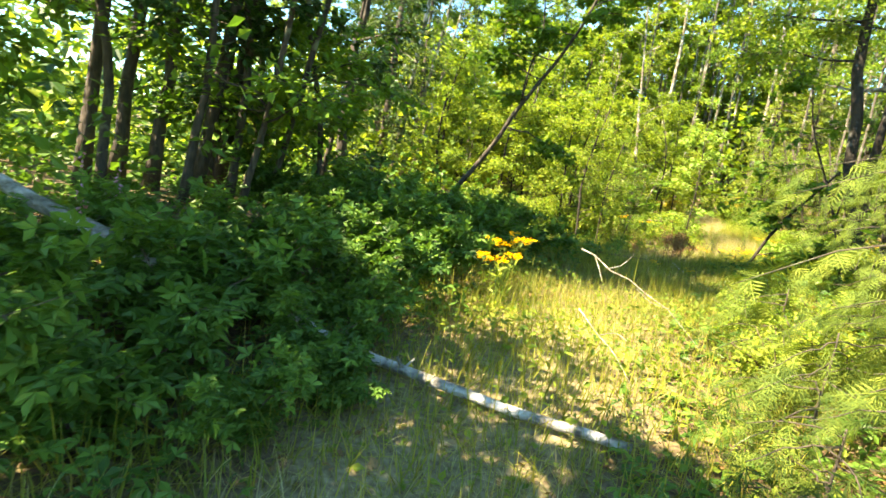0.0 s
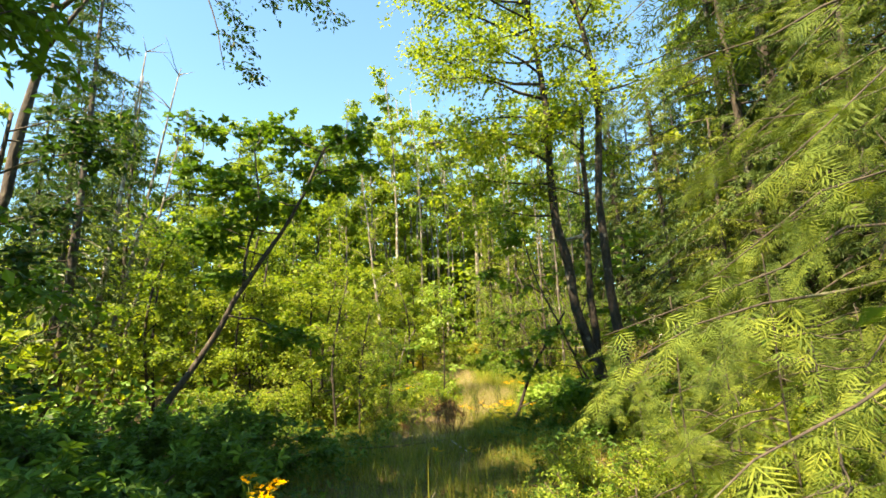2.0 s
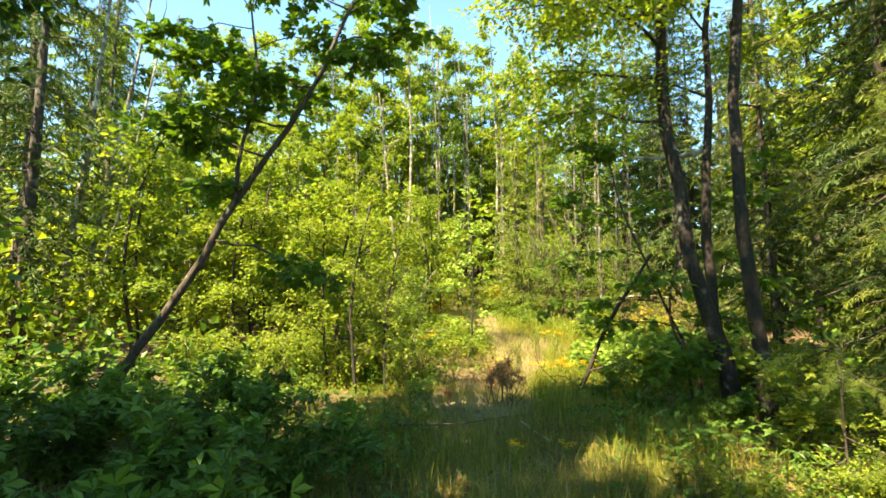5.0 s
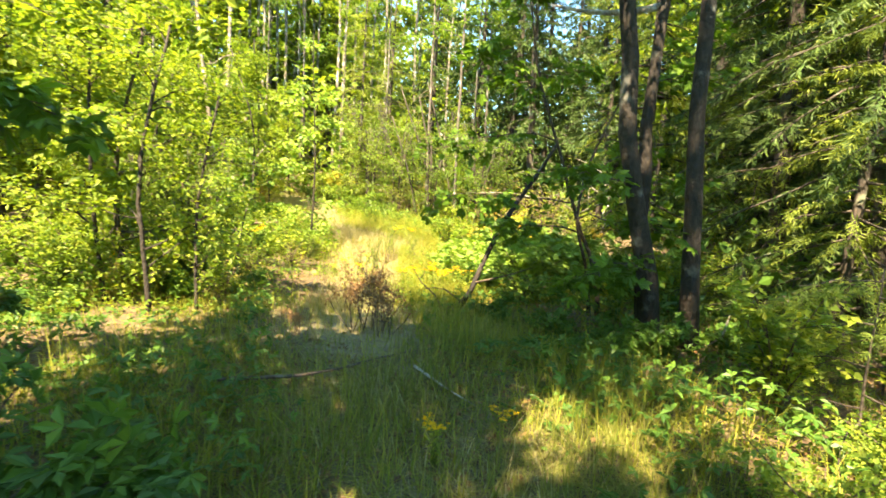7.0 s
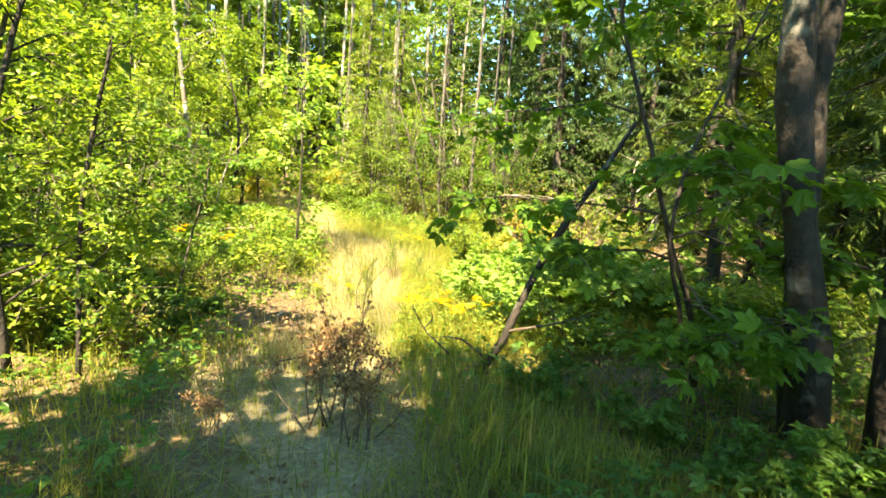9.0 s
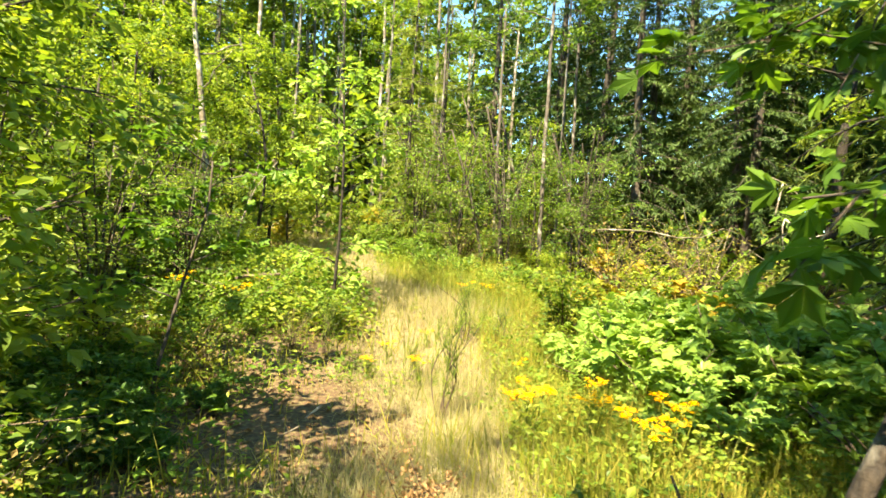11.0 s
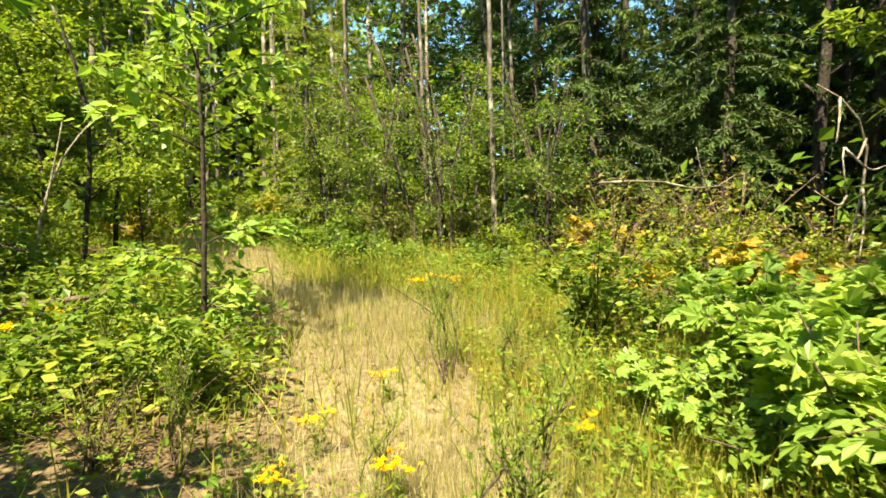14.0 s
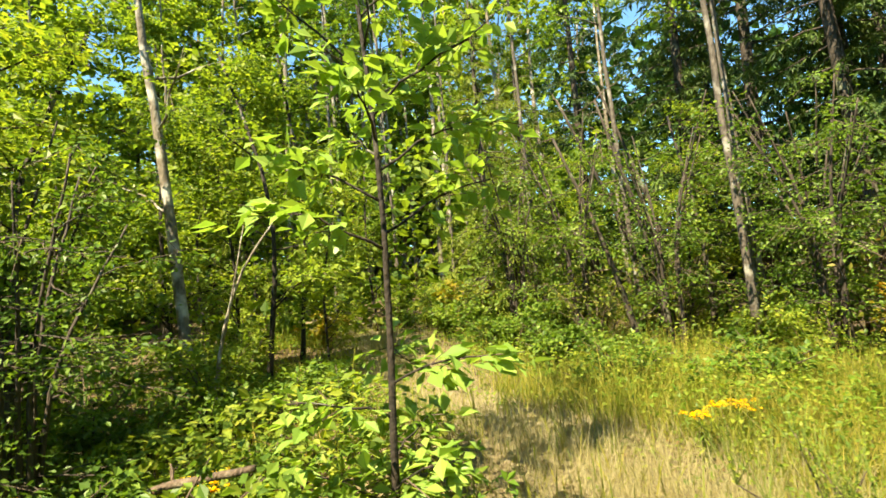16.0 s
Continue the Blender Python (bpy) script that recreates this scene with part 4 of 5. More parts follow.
# dark stems leaning out of the thicket beyond the bend
for k, (p0, p1) in enumerate((((4.9, 23, 0.3), (3.4, 23, 4.6)), ((3.9, 22, 0.3), (2.9, 22, 3.6)), ((4.6, 22.4, 0.3), (3.9, 22.6, 4.4)), ((5.6, 23.4, 0.3), (4.4, 23.6, 5.2)), ((5.2, 22.2, 0.3), (5.0, 22.4, 4.0)))):
    q = np.random.default_rng(520 + k)
    o = (p0[0], p0[1], gz(p0[0], p0[1]) - 0.05)
    top = root("dead_tree", o, "dark bare stem leaning out of the thicket", "dead tree", "leaning dark stems")
    L = spline([(0, 0, 0), tuple(0.5 * np.subtract(p1, o) + np.array([0.12, 0, -0.1])), tuple(np.subtract(p1, o))], 9)
    part("trunk", tubes_mesh("trunk", [tube_arrays(L, np.linspace(0.055, 0.02, 9), 7, 0.06, q)], BARK_DARK), top)
    for _ in range(5):
        i2 = q.integers(3, 9)
        part("limb", tubes_mesh("limb", [tube_arrays(limb_line(L[i2], q.uniform(0, 6.28), radians(q.uniform(-20, 50)), q.uniform(0.3, 0.9), q, 0.05, 5), np.linspace(0.012, 0.003, 5), 4)], TWIG), top)

# leaning snags over the left side
for k, (p0, p1, r) in enumerate((((-10.9, 17.7, 0), (-8.73, 17.7, 11.5), 0.10), ((-11.3, 17.7, 0.2), (-9.97, 17.7, 12.5), 0.14), ((-10.2, 17.2, 0), (-8.3, 17.2, 8.6), 0.06), ((-13.3, 18.2, 0), (-12.1, 18, 11.5), 0.09))):
    q = np.random.default_rng(500 + k)
    o = (p0[0], p0[1], gz(p0[0], p0[1]) - 0.1)
    top = root("dead_tree", o, "leaning pale dead tree with a few bare limbs", "dead tree", "leaning dead trees")
    L = spline([(0, 0, 0), tuple(0.5 * np.subtract(p1, o) + np.array([0.1, 0, 0.1])), tuple(np.subtract(p1, o))], 10)
    part("trunk", tubes_mesh("trunk", [tube_arrays(L, np.linspace(r, 0.02, 10), 7, 0.06, q)], BARK_PALE), top)
    for _ in range(9):
        i2 = q.integers(4, 10)
        arm = limb_line(L[i2], q.uniform(0, 6.28), radians(q.uniform(0, 60)), q.uniform(0.5, 1.4), q, 0.05, 5)
        part("limb", tubes_mesh("limb", [tube_arrays(arm, np.linspace(0.02, 0.004, 5), 4)], BARK_PALE), top)

fir = conifer("conifer_tree", (0, 0, 0), "dark green conifer in the forest edge", 15, 2.6, NEEDLE_DARK, 241, whorls=30, each=6, spray=0.2, dense=24, shape=NARROW)
spread(fir, [(-12.5, 21.5, 0.9), (-14.2, 22.5, 1.0), (-16, 21, 1.05), (-10.8, 23.0, 0.7), (-15, 30, 1.15), (-17.5, 29, 1.2), (-13, 33), (-19, 24), (-8.5, 42, 1.1), (8.2, 24.5), (9.0, 27), (9.9, 23.2), (11.2, 24.6), (12.8, 22.4), (14.5, 25.5), (6.2, 29), (10.4, 29.5), (9.2, 19.8, 0.8), (12.2, 17.2),
             (5.5, 44), (-3, 46), (0.8, 45), (-6.5, 45), (2.8, 40.5), (12, 11.5), (10.5, 13.5), (11, 6), (9.0, 8.8), (8.2, 12.2, 0.9), (6.9, 11.9, 1.0), (9.3, 13.7, 1.1), (8.5, 5.0, 0.95), (7.6, 6.3, 0.85), (9.6, 20.6, 0.9), (11.0, 21.6), (8.7, 22.6, 0.9), (12.6, 19.0), (8.0, 9.9, 0.95), (13.8, 14.8), (15.5, 18.0), (16.5, 13.0, 1.1), (13.6, 20.0), (17.5, 21.0), (-9.6, 14.6, 1.1), (-11.2, 16.4, 1.05), (6.9, 25.0, 1.0), (7.7, 21.8, 0.95)], "dark conifers", 306, 0.85, 1.15)
pale = conifer("conifer_tree", (0, 0, 0), "feathery pale green conifer beside the trail", 7.2, 1.7, NEEDLE_PALE, 251, first=0.06, whorls=28, each=6, spray=0.14, dense=34, r0=0.09, shape=FINE)
spread(pale, [(2.4, 25.2, 1.0), (3.9, 27.5, 1.1), (5.0, 9.5, 0.72), (7.2, 12.4, 1.1), (6.2, 14.0, 1.2), (11.0, 15.0, 1.2), (-3.6, 29.5, 1.1)], "pale conifers", 307)

hemlock = conifer("conifer_tree", (0, 0, 0), "dense dark hemlock behind the alder clump", 14, 2.6, NEEDLE_DARK, 261, first=0.06, whorls=46, each=6, spray=0.125, dense=50, shape=FINE, r0=0.10)
spread(hemlock, [(5.9, 9.7, 1.0), (7.5, 8.3, 1.1), (6.9, 6.0, 1.0), (8.3, 10.6, 1.15)], "dark hemlocks", 308)

# ---- cedars whose boughs reach towards the trail ----
g = np.random.default_rng(23)


def bough_list(n, h0, h1, l0, l1, g, toward, width):
    return [(h0 + (h1 - h0) * k / n + g.uniform(0, 0.2), toward + g.uniform(-width, width), (l0 + (l1 - l0) * k / n) * g.uniform(0.75, 1.15)) for k in range(n)]


cedar("cedar_tree", (4.6, 3.9, gz(4.6, 3.9) - 0.05), "cedar with drooping fern-like boughs over the path", 13,
      bough_list(30, 0.5, 4.4, 3.2, 2.6, g, 175, 75) + bough_list(34, 4.4, 11.5, 2.6, 1.0, g, 180, 180), 25, NEEDLE, 0.19)
cedar("cedar_tree", (6.0, 7.6, gz(6, 7.6) - 0.05), "shaded cedar with hanging boughs", 7.5,
      bough_list(22, 0.5, 4.6, 2.9, 2.5, g, 180, 90) + bough_list(14, 4.6, 7.0, 2.4, 0.8, g, 180, 180) + bough_list(18, 1.2, 6.2, 2.2, 1.2, g, 222, 45), 27, NEEDLE, 0.10)
cedar("cedar_tree", (7.2, 10.8, gz(7.2, 10.8) - 0.05), "dark cedar behind the alder clump", 13,
      bough_list(16, 0.8, 4.6, 2.7, 2.4, g, 190, 100) + bough_list(14, 4.6, 11.8, 2.4, 0.8, g, 180, 180), 29, NEEDLE_DARK, 0.2)

q = np.random.default_rng(33)
for x, y, h, reach in ((2.15, 2.5, 1.0, 0.85), (2.75, 1.5, 1.2, 0.95), (2.3, 3.7, 1.2, 0.9), (1.75, 1.2, 0.7, 0.6), (2.9, 5.0, 2.1, 1.15), (3.3, 2.9, 1.7, 1.2), (3.6, 7.2, 1.3, 1.1), (4.3, 8.6, 1.3, 1.0), (2.5, 0.2, 1.0, 0.9), (4.4, 6.2, 1.8, 1.2), (1.75, 2.4, 0.6, 0.6), (1.8, 3.2, 0.8, 0.75), (2.5, 2.9, 1.1, 0.8), (1.7, 4.6, 0.7, 0.65), (2.5, 5.7, 1.9, 1.0), (2.2, 1.7, 0.9, 0.75), (3.3, 6.5, 2.3, 1.15), (2.9, 7.9, 1.25, 0.8), (2.6, 4.2, 1.5, 0.85)):
    cedar("young_cedar", (x, y, gz(x, y) - 0.03), "young cedar with arching yellow-green fronds", h * 1.0, [(h * (0.1 + 0.9 * k / 13), q.uniform(0, 360), reach * (1.1 - 0.6 * k / 13) * q.uniform(0.8, 1.1)) for k in range(13)], int(q.integers(1, 999)), NEEDLE, 0.011)

# ---- shrubs ----
bramble = shrub("bramble_bush", (0, 0, 0), "dark green bramble mound in the shade", LEAF_BRAMBLE, 401, 0.75, 0.75, 9, 0.10, TRIPLE, 14, 9, 0.28, group="brambles")
spots = [(-1.7, 3.6), (-2.3, 4.4), (-1.9, 5.3), (-2.8, 3.4), (-2.6, 5.9), (-1.95, 6.6), (-3.3, 4.6), (-2.4, 2.6), (-1.7, 1.7), (-2.9, 1.6), (-3.4, 6.6), (-2.4, 7.5), (-3.4, 2.4), (-1.2, 0.9), (-2.2, 0.6), (-3.5, 8.2), (-2.6, 8.6), (-4.4, 6.4), (-1.7, 7.9),
         (-3.6, 1.0), (-4.2, 9.6), (-2.9, 10.2), (-4.8, 5.2), (-3.0, -0.4), (-1.75, 4.4), (-1.9, 2.6), (-5.2, 8.6), (-3.8, 5.6), (-0.75, 1.5, 0.6), (-1.4, 2.95, 0.8), (-0.95, 2.15, 0.7), (-0.62, 1.95, 0.5), (-1.05, 13.7, 0.55), (-1.45, 13.25, 0.7), (-1.3, 14.35, 0.6), (-1.75, 14.0, 0.75), (-0.75, 14.75, 0.4), (-1.6, 15.0, 0.65), (2.3, 10.4, 0.45), (2.95, 9.65, 0.6), (2.45, 9.9, 0.45), (4.0, 9.7, 0.7), (1.95, 11.2, 0.5)]
spread(bramble, spots, "brambles", 402, 0.85, 1.25)
leafy = shrub("leafy_shrub", (0, 0, 0), "leafy green shrub in sunlit brush", LEAF_SHRUB, 411, 1.35, 0.75, 10, 0.08, SIMPLE, 12, 13, 0.32)
q = np.random.default_rng(413)
spots = [(-2.2, 13.0, 0.75), (-2.9, 13.1, 0.95), (-3.7, 12.6, 1.0), (-2.1, 13.9, 0.8), (-3.1, 14.1, 1.1), (-4.2, 13.6, 1.15), (-4.9, 12.7, 1.2), (-1.9, 15.2, 0.8), (-2.7, 15.6, 1.0), (-3.6, 14.9, 1.15), (-5.4, 14.2, 1.2), (4.0, 11.9, 0.9), (4.9, 11.3, 1.0), (4.4, 12.8, 1.0), (5.6, 12.0, 1.1)] + scatter(15, -7, -1.4, 15.5, 22, q, 1.4, 2.3) + scatter(12, 2.9, 7.5, 16, 23, q, 1.4, 2) + scatter(7, 4.2, 6.5, 11, 14, q, 1.5, 2) + scatter(12, -5, 6, 23.5, 29, q, 0.9, 2) + scatter(7, 2.6, 5, 4.5, 9, q, 1.8, 2.2)
spread(leafy, spots, "leafy shrubs", 414, 0.75, 1.2)
low = shrub("low_shrub", (0, 0, 0), "low green thicket beside the trail", LEAF_GREEN, 421, 0.6, 0.6, 7, 0.065, SIMPLE, 10, 13, 0.24)
spots = scatter(24, -6, 0.2, 12.5, 22, q, 0.95, 1.7) + scatter(16, 2.2, 6, 12, 22, q, 0.95, 1.6) + scatter(16, -1, 5, 19, 26, q, 0.75, 2) + scatter(6, -4.4, -2.4, 10.8, 12.8, q, 1.2, 1.2) + [(-0.25, 17.2, 0.65), (-0.75, 18.3, 0.7), (-0.95, 17.4, 0.5), (-0.6, 16.5, 0.45)]
spread(low, spots, "low thickets", 424, 0.6, 1.2)
fine = shrub("low_shrub", (0, 0, 0), "low feathery shrub with small pale leaves", LEAF_SHRUB, 425, 0.55, 0.6, 8, 0.045, SIMPLE, 15, 14, 0.26)
spread(fine, scatter(20, 1.4, 4.2, 1.4, 9.3, np.random.default_rng(426), 1.0, 1.3), "feathery shrubs", 427, 0.6, 1.1)
lime = shrub("maple_bush", (0, 0, 0), "bright green maple bush with broad lobed leaves", LEAF_LIME, 431, 1.05, 0.75, 9, 0.135, PALMATE, 11, 6, 0.3, flat=0.25)
spread(lime, [(2.75, 14.35, 0.95), (3.2, 15.0, 0.95), (2.6, 13.6, 0.85), (3.5, 14.2, 1.1), (3.9, 15.5, 0.95), (2.7, 15.3, 0.6), (4.4, 14.3, 1.2), (3.3, 13.2, 1.0), (4.2, 13.2, 1.1), (2.5, 12.9, 0.6)], "maple bushes", 432)
rust = shrub("turning_maple", (0, 0, 0), "vine maple bush turning orange and yellow", LEAF_RUST, 441, 0.9, 0.7, 8, 0.13, PALMATE, 8, 5, 0.28, flat=0.2)
spread(rust, [(1.75, 25.6, 1.25), (5.0, 16.6, 0.9), (5.9, 16.0, 0.9), (4.3, 17.6, 0.6), (2.9, 13.7, 0.35), (5.6, 19.4, 0.8), (-0.9, 24.9, 0.7)], "turning maples", 442)
brush = shrub("brown_brush", (0, 0, 0), "tangled brush with brown and green leaves", LEAF_MIXED, 451, 1.2, 0.9, 16, 0.06, SIMPLE, 10, 4, 0.45)
spread(brush, [(5.0, 18.2), (6.0, 17.3), (6.6, 18.6), (4.4, 21.8), (3.8, 23.2), (5.0, 23.6), (7.0, 16.8), (-0.2, 16.0, 0.35), (-1.1, 12.5, 0.5), (6.4, 20.8), (3.2, 21.9, 0.8), (-0.9, 15.2, 0.4)], "tangled brush", 452)

# ---- bleached dead branches ----
def dead_branch(label, o, lines, r, seed, material_=None):
    q = np.random.default_rng(seed)
    top = root("dead_branch", o, label, "branch")
    for k, pts in enumerate(lines):
        part("stem" if k == 0 else "twig", tubes_mesh("stem", [tube_arrays(spline(rel(pts, o), 8), np.linspace(r if k == 0 else r * 0.6, r * 0.25, 8), 6, 0.07, q)], material_ or DEADWOOD), top)
    return top


dead_branch("bleached dead branches arching over brush", (6.7, 16.5, gz(6.7, 16.5)), [[(7.1, 16.8, 0.1), (7.25, 16.6, 1.3), (7.1, 16.5, 1.85), (6.5, 16.45, 2.25), (6.1, 16.45, 2.35)], [(7.1, 16.5, 1.85), (6.8, 16.45, 1.6), (6.6, 16.45, 1.72), (6.55, 16.4, 1.2)],
            [(6.5, 16.45, 2.25), (6.4, 16.4, 2.0), (6.35, 16.4, 1.75)], [(6.6, 16.45, 1.72), (6.95, 16.4, 1.5), (7.4, 16.45, 1.55)], [(6.55, 16.4, 1.2), (6.2, 16.3, 1.1), (5.9, 16.35, 1.25)], [(7.25, 16.6, 1.3), (6.9, 16.4, 1.0), (6.6, 16.3, 0.5)]], 0.024, 601)
dead_branch("long bare dead branch lying across brush", (6.0, 17.7, gz(6, 17.7)), [[(4.32, 17.7, 1.42), (5.2, 17.7, 1.45), (6.08, 17.7, 1.36), (6.9, 17.8, 1.6), (7.6, 18, 1.3)], [(6.08, 17.7, 1.36), (5.95, 17.7, 1.6), (5.86, 17.7, 1.88)], [(6.9, 17.8, 1.6), (6.5, 17.6, 0.8), (6.2, 17.6, 0.1)]], 0.015, 602, BARK_PALE)
dead_branch("forked white dead branch at the foot of the alders", (3.7, 9.7, gz(3.7, 9.7)), [[(4.04, 9.7, -0.02), (4.0, 9.7, 0.1), (3.73, 9.7, 0.2), (3.57, 9.7, 0.12)], [(3.73, 9.7, 0.2), (3.8, 9.7, 0.42)]], 0.025, 603)
dead_branch("weathered fallen branch in the herbs", (3.7, 19.2, gz(3.7, 19.2)), [[(3.45, 18.5, 0.08), (3.7, 19.1, 0.2), (4.1, 19.9, 0.3)], [(3.7, 19.1, 0.2), (3.9, 19.2, 0.32), (4.1, 19.4, 0.3)]], 0.026, 604)
dead_branch("thin pale stick lying in the grass", (0.75, 9.2, gz(0.75, 9.2) + 0.03), [[(0.55, 9.6, 0.12), (0.7, 9.3, 0.06), (0.84, 8.95, 0.04)]], 0.012, 605)
dead_branch("dark fallen stick across the trail", (0.2, 9.8, gz(0.2, 9.8) + 0.03), [[(-0.9, 9.75, 0.04), (-0.2, 9.7, 0.06), (0.5, 10.0, 0.08), (1.2, 10.1, 0.1)]], 0.016, 606, TWIG)
dead_branch("bare sunlit branch lying over the herbs", (0.6, 4.3, gz(0.6, 4.3)), [[(0.05, 4.58, 0.62), (0.2, 4.46, 0.6), (0.33, 4.43, 0.5), (0.5, 4.34, 0.5), (0.62, 4.34, 0.4), (0.8, 4.25, 0.36), (1.2, 4.15, 0.05)], [(0.33, 4.43, 0.5), (0.45, 4.5, 0.56), (0.52, 4.5, 0.66)], [(0.62, 4.34, 0.4), (0.75, 4.4, 0.3), (0.95, 4.4, 0.28)], [(0.2, 4.46, 0.6), (0.28, 4.36, 0.5), (0.34, 4.32, 0.38)]], 0.007, 607)
dead_branch("short bleached branch in the grass", (0.6, 3.3, gz(0.6, 3.3)), [[(0.35, 3.5, 0.3), (0.43, 3.38, 0.28), (0.55, 3.3, 0.2), (0.66, 3.2, 0.16), (0.85, 3.05, 0.0)], [(0.55, 3.3, 0.2), (0.66, 3.32, 0.24), (0.74, 3.28, 0.22)]], 0.006, 609)
dead_branch("short pale sticks on brown litter", (0.05, 14.2, gz(0.05, 14.2) + 0.03), [[(0.1, 14.45, -0.18), (-0.02, 14.25, -0.2)], [(-0.05, 14.15, -0.22), (-0.2, 14.0, -0.24)]], 0.012, 608)

# ---- fallen logs ----
def fallen(label, pts, r0, r1, seed, mat_b):
    q = np.random.default_rng(seed)
    o = pts[len(pts) // 2]
    L = spline(rel(pts, o), 16)
    L[1:-1] += q.normal(size=(14, 3)) * r0 * 0.12
    top = root("fallen_log", o, label, "log")
    part("trunk", tubes_mesh("trunk", [tube_arrays(L, np.linspace(r0, r1, 16), 12, 0.05, q)], mat_b), top)
    for k in range(4):
        i3 = q.integers(2, 14)
        arm = limb_line(L[i3], q.uniform(0, 6.28), radians(50), q.uniform(0.07, 0.16), q, 0, 4)
        part("branch_stub", tubes_mesh("stub", [tube_arrays(arm, np.linspace(r0 * 0.3, r0 * 0.16, 4), 6)], mat_b), top)


fallen("slender fallen pole with silvery bark across the trail", [(-2.6, 2.6, 0.1), (-1.9, 2.56, -0.02), (-1.1, 2.52, -0.12), (-0.1, 2.46, -0.14), (0.65, 2.5, -0.14), (0.95, 2.55, -0.15)], 0.040, 0.028, 611, BARK_LOG)
fallen("leaning silvery dead pole among the brambles", [(-4.6, 0.8, 1.05), (-3.15, 1.39, 0.66), (-2.57, 1.63, 0.47), (-1.9, 1.9, 0.22)], 0.058, 0.046, 615, BARK_LOG)
fallen("short grey fallen log half hidden in green herbs", [(-1.9, 17.85, -0.02), (-1.4, 17.75, 0.24), (-1.02, 17.7, 0.45), (-0.45, 17.65, 0.53)], 0.03, 0.02, 612, TWIG)
fallen("old grey fallen log in deep shade", [(-2.5, 17.0, -0.02), (-2.0, 17.1, 0.0), (-1.6, 17.2, 0.02)], 0.035, 0.025, 613, BARK_LOG)
fallen("grey fallen log among saplings", [(-1.55, 19.7, 0.22), (-1.1, 19.7, 0.25), (-0.7, 19.65, 0.24)], 0.04, 0.03, 614, DEADWOOD)

# ---- flowering herbs ----
def ragwort(seed, h, heads, label):
    q = np.random.default_rng(seed)
    top = root("ragwort", (0, 0, 0), label, "wildflower")
    st_ = [spline([(0, 0, 0), (q.normal() * 0.04, q.normal() * 0.04, h * 0.6), (q.normal() * 0.1, q.normal() * 0.1, h * q.uniform(0.85, 1.05))], 6) for _ in range(heads)]
    for a in st_:
        part("stem", tubes_mesh("stem", [tube_arrays(a, np.linspace(0.007, 0.003, 6), 4)], STEM), top)
    X = np.vstack([a[q.integers(0, 5, 16)] + q.normal(size=(16, 3)) * 0.02 for a in st_])
    part("foliage", leaf_mesh("foliage", X, unit(q.normal(size=X.shape) + np.array([0, 0, 0.2])), unit(np.array([0, 0, 1.0]) + 0.4 * q.normal(size=X.shape)), 0.11 * q.uniform(0.5, 1.2, len(X)), NARROW, LEAF_SHRUB), top)
    for a in st_:
        n = 84
        d = np.repeat(q.normal(size=(6, 3)) * np.array([0.05, 0.05, 0.014]), 14, 0) + q.normal(size=(n, 3)) * np.array([0.013, 0.013, 0.006])
        X = a[-1] + d
        part("flower_head", leaf_mesh("flower_head", X, unit(q.normal(size=X.shape) * np.array([1, 1, 0.2])), unit(np.array([0, 0, 1.0]) + 0.3 * q.normal(size=X.shape)), 0.021 * q.uniform(0.7, 1.3, n), SIMPLE, PETAL), top)
    return top


rw = ragwort(701, 0.62, 6, "yellow ragwort in flower among the grass")
spread(rw, [(-0.55, 4.1, 1.0), (-0.8, 4.9, 1.0), (-0.95, 5.7, 0.9), (0.37, 8.45, 0.5), (0.85, 8.6, 0.4), (1.42, 13.5, 0.8), (1.75, 13.25, 0.85), (1.65, 13.95, 0.7), (1.02, 15.2, 0.6), (-1.65, 17.4, 0.9), (-0.75, 17.8, 0.7), (2.3, 18.1, 0.7),
            (-0.9, 17.0, 0.8), (-2.05, 13.5, 1.0), (-2.4, 13.8, 1.0), (0.55, 15.4, 0.45), (0.8, 15.9, 0.5), (2.75, 18.3, 0.6), (1.35, 16.4, 0.45), (-0.1, 17.1, 0.5), (2.1, 15.3, 0.5), (1.7, 12.6, 0.8), (2.2, 13.0, 0.8)], "ragwort plants", 702)
fg = root("foxglove", (0, 0, 0), "pale pink foxglove spike over the brambles", "wildflower")
q = np.random.default_rng(711)
part("stem", tubes_mesh("stem", [tube_arrays(spline([(0, 0, 0), (0.02, 0, 0.6), (0.03, 0.02, 1.15)], 6), np.linspace(0.009, 0.004, 6), 5)], STEM), fg)
for k in range(16):
    z0 = 0.6 + 0.032 * k
    az = q.uniform(0, 6.28); d = np.array([math.cos(az), math.sin(az), -0.7]); s0 = 0.055 * (1.2 - k / 22)
    part("bell", tubes_mesh("bell", [tube_arrays(np.array([(0.025, 0.01, z0)]) + np.linspace(0, 1, 4)[:, None] * unit(d) * s0, np.array([0.004, 0.010, 0.012, 0.016]) * (1.2 - k / 24), 6)], PINK), fg)
spread(fg, [(-3.2, 1.92, 0.95), (-3.0, 2.05, 0.92)], "foxgloves", 712)


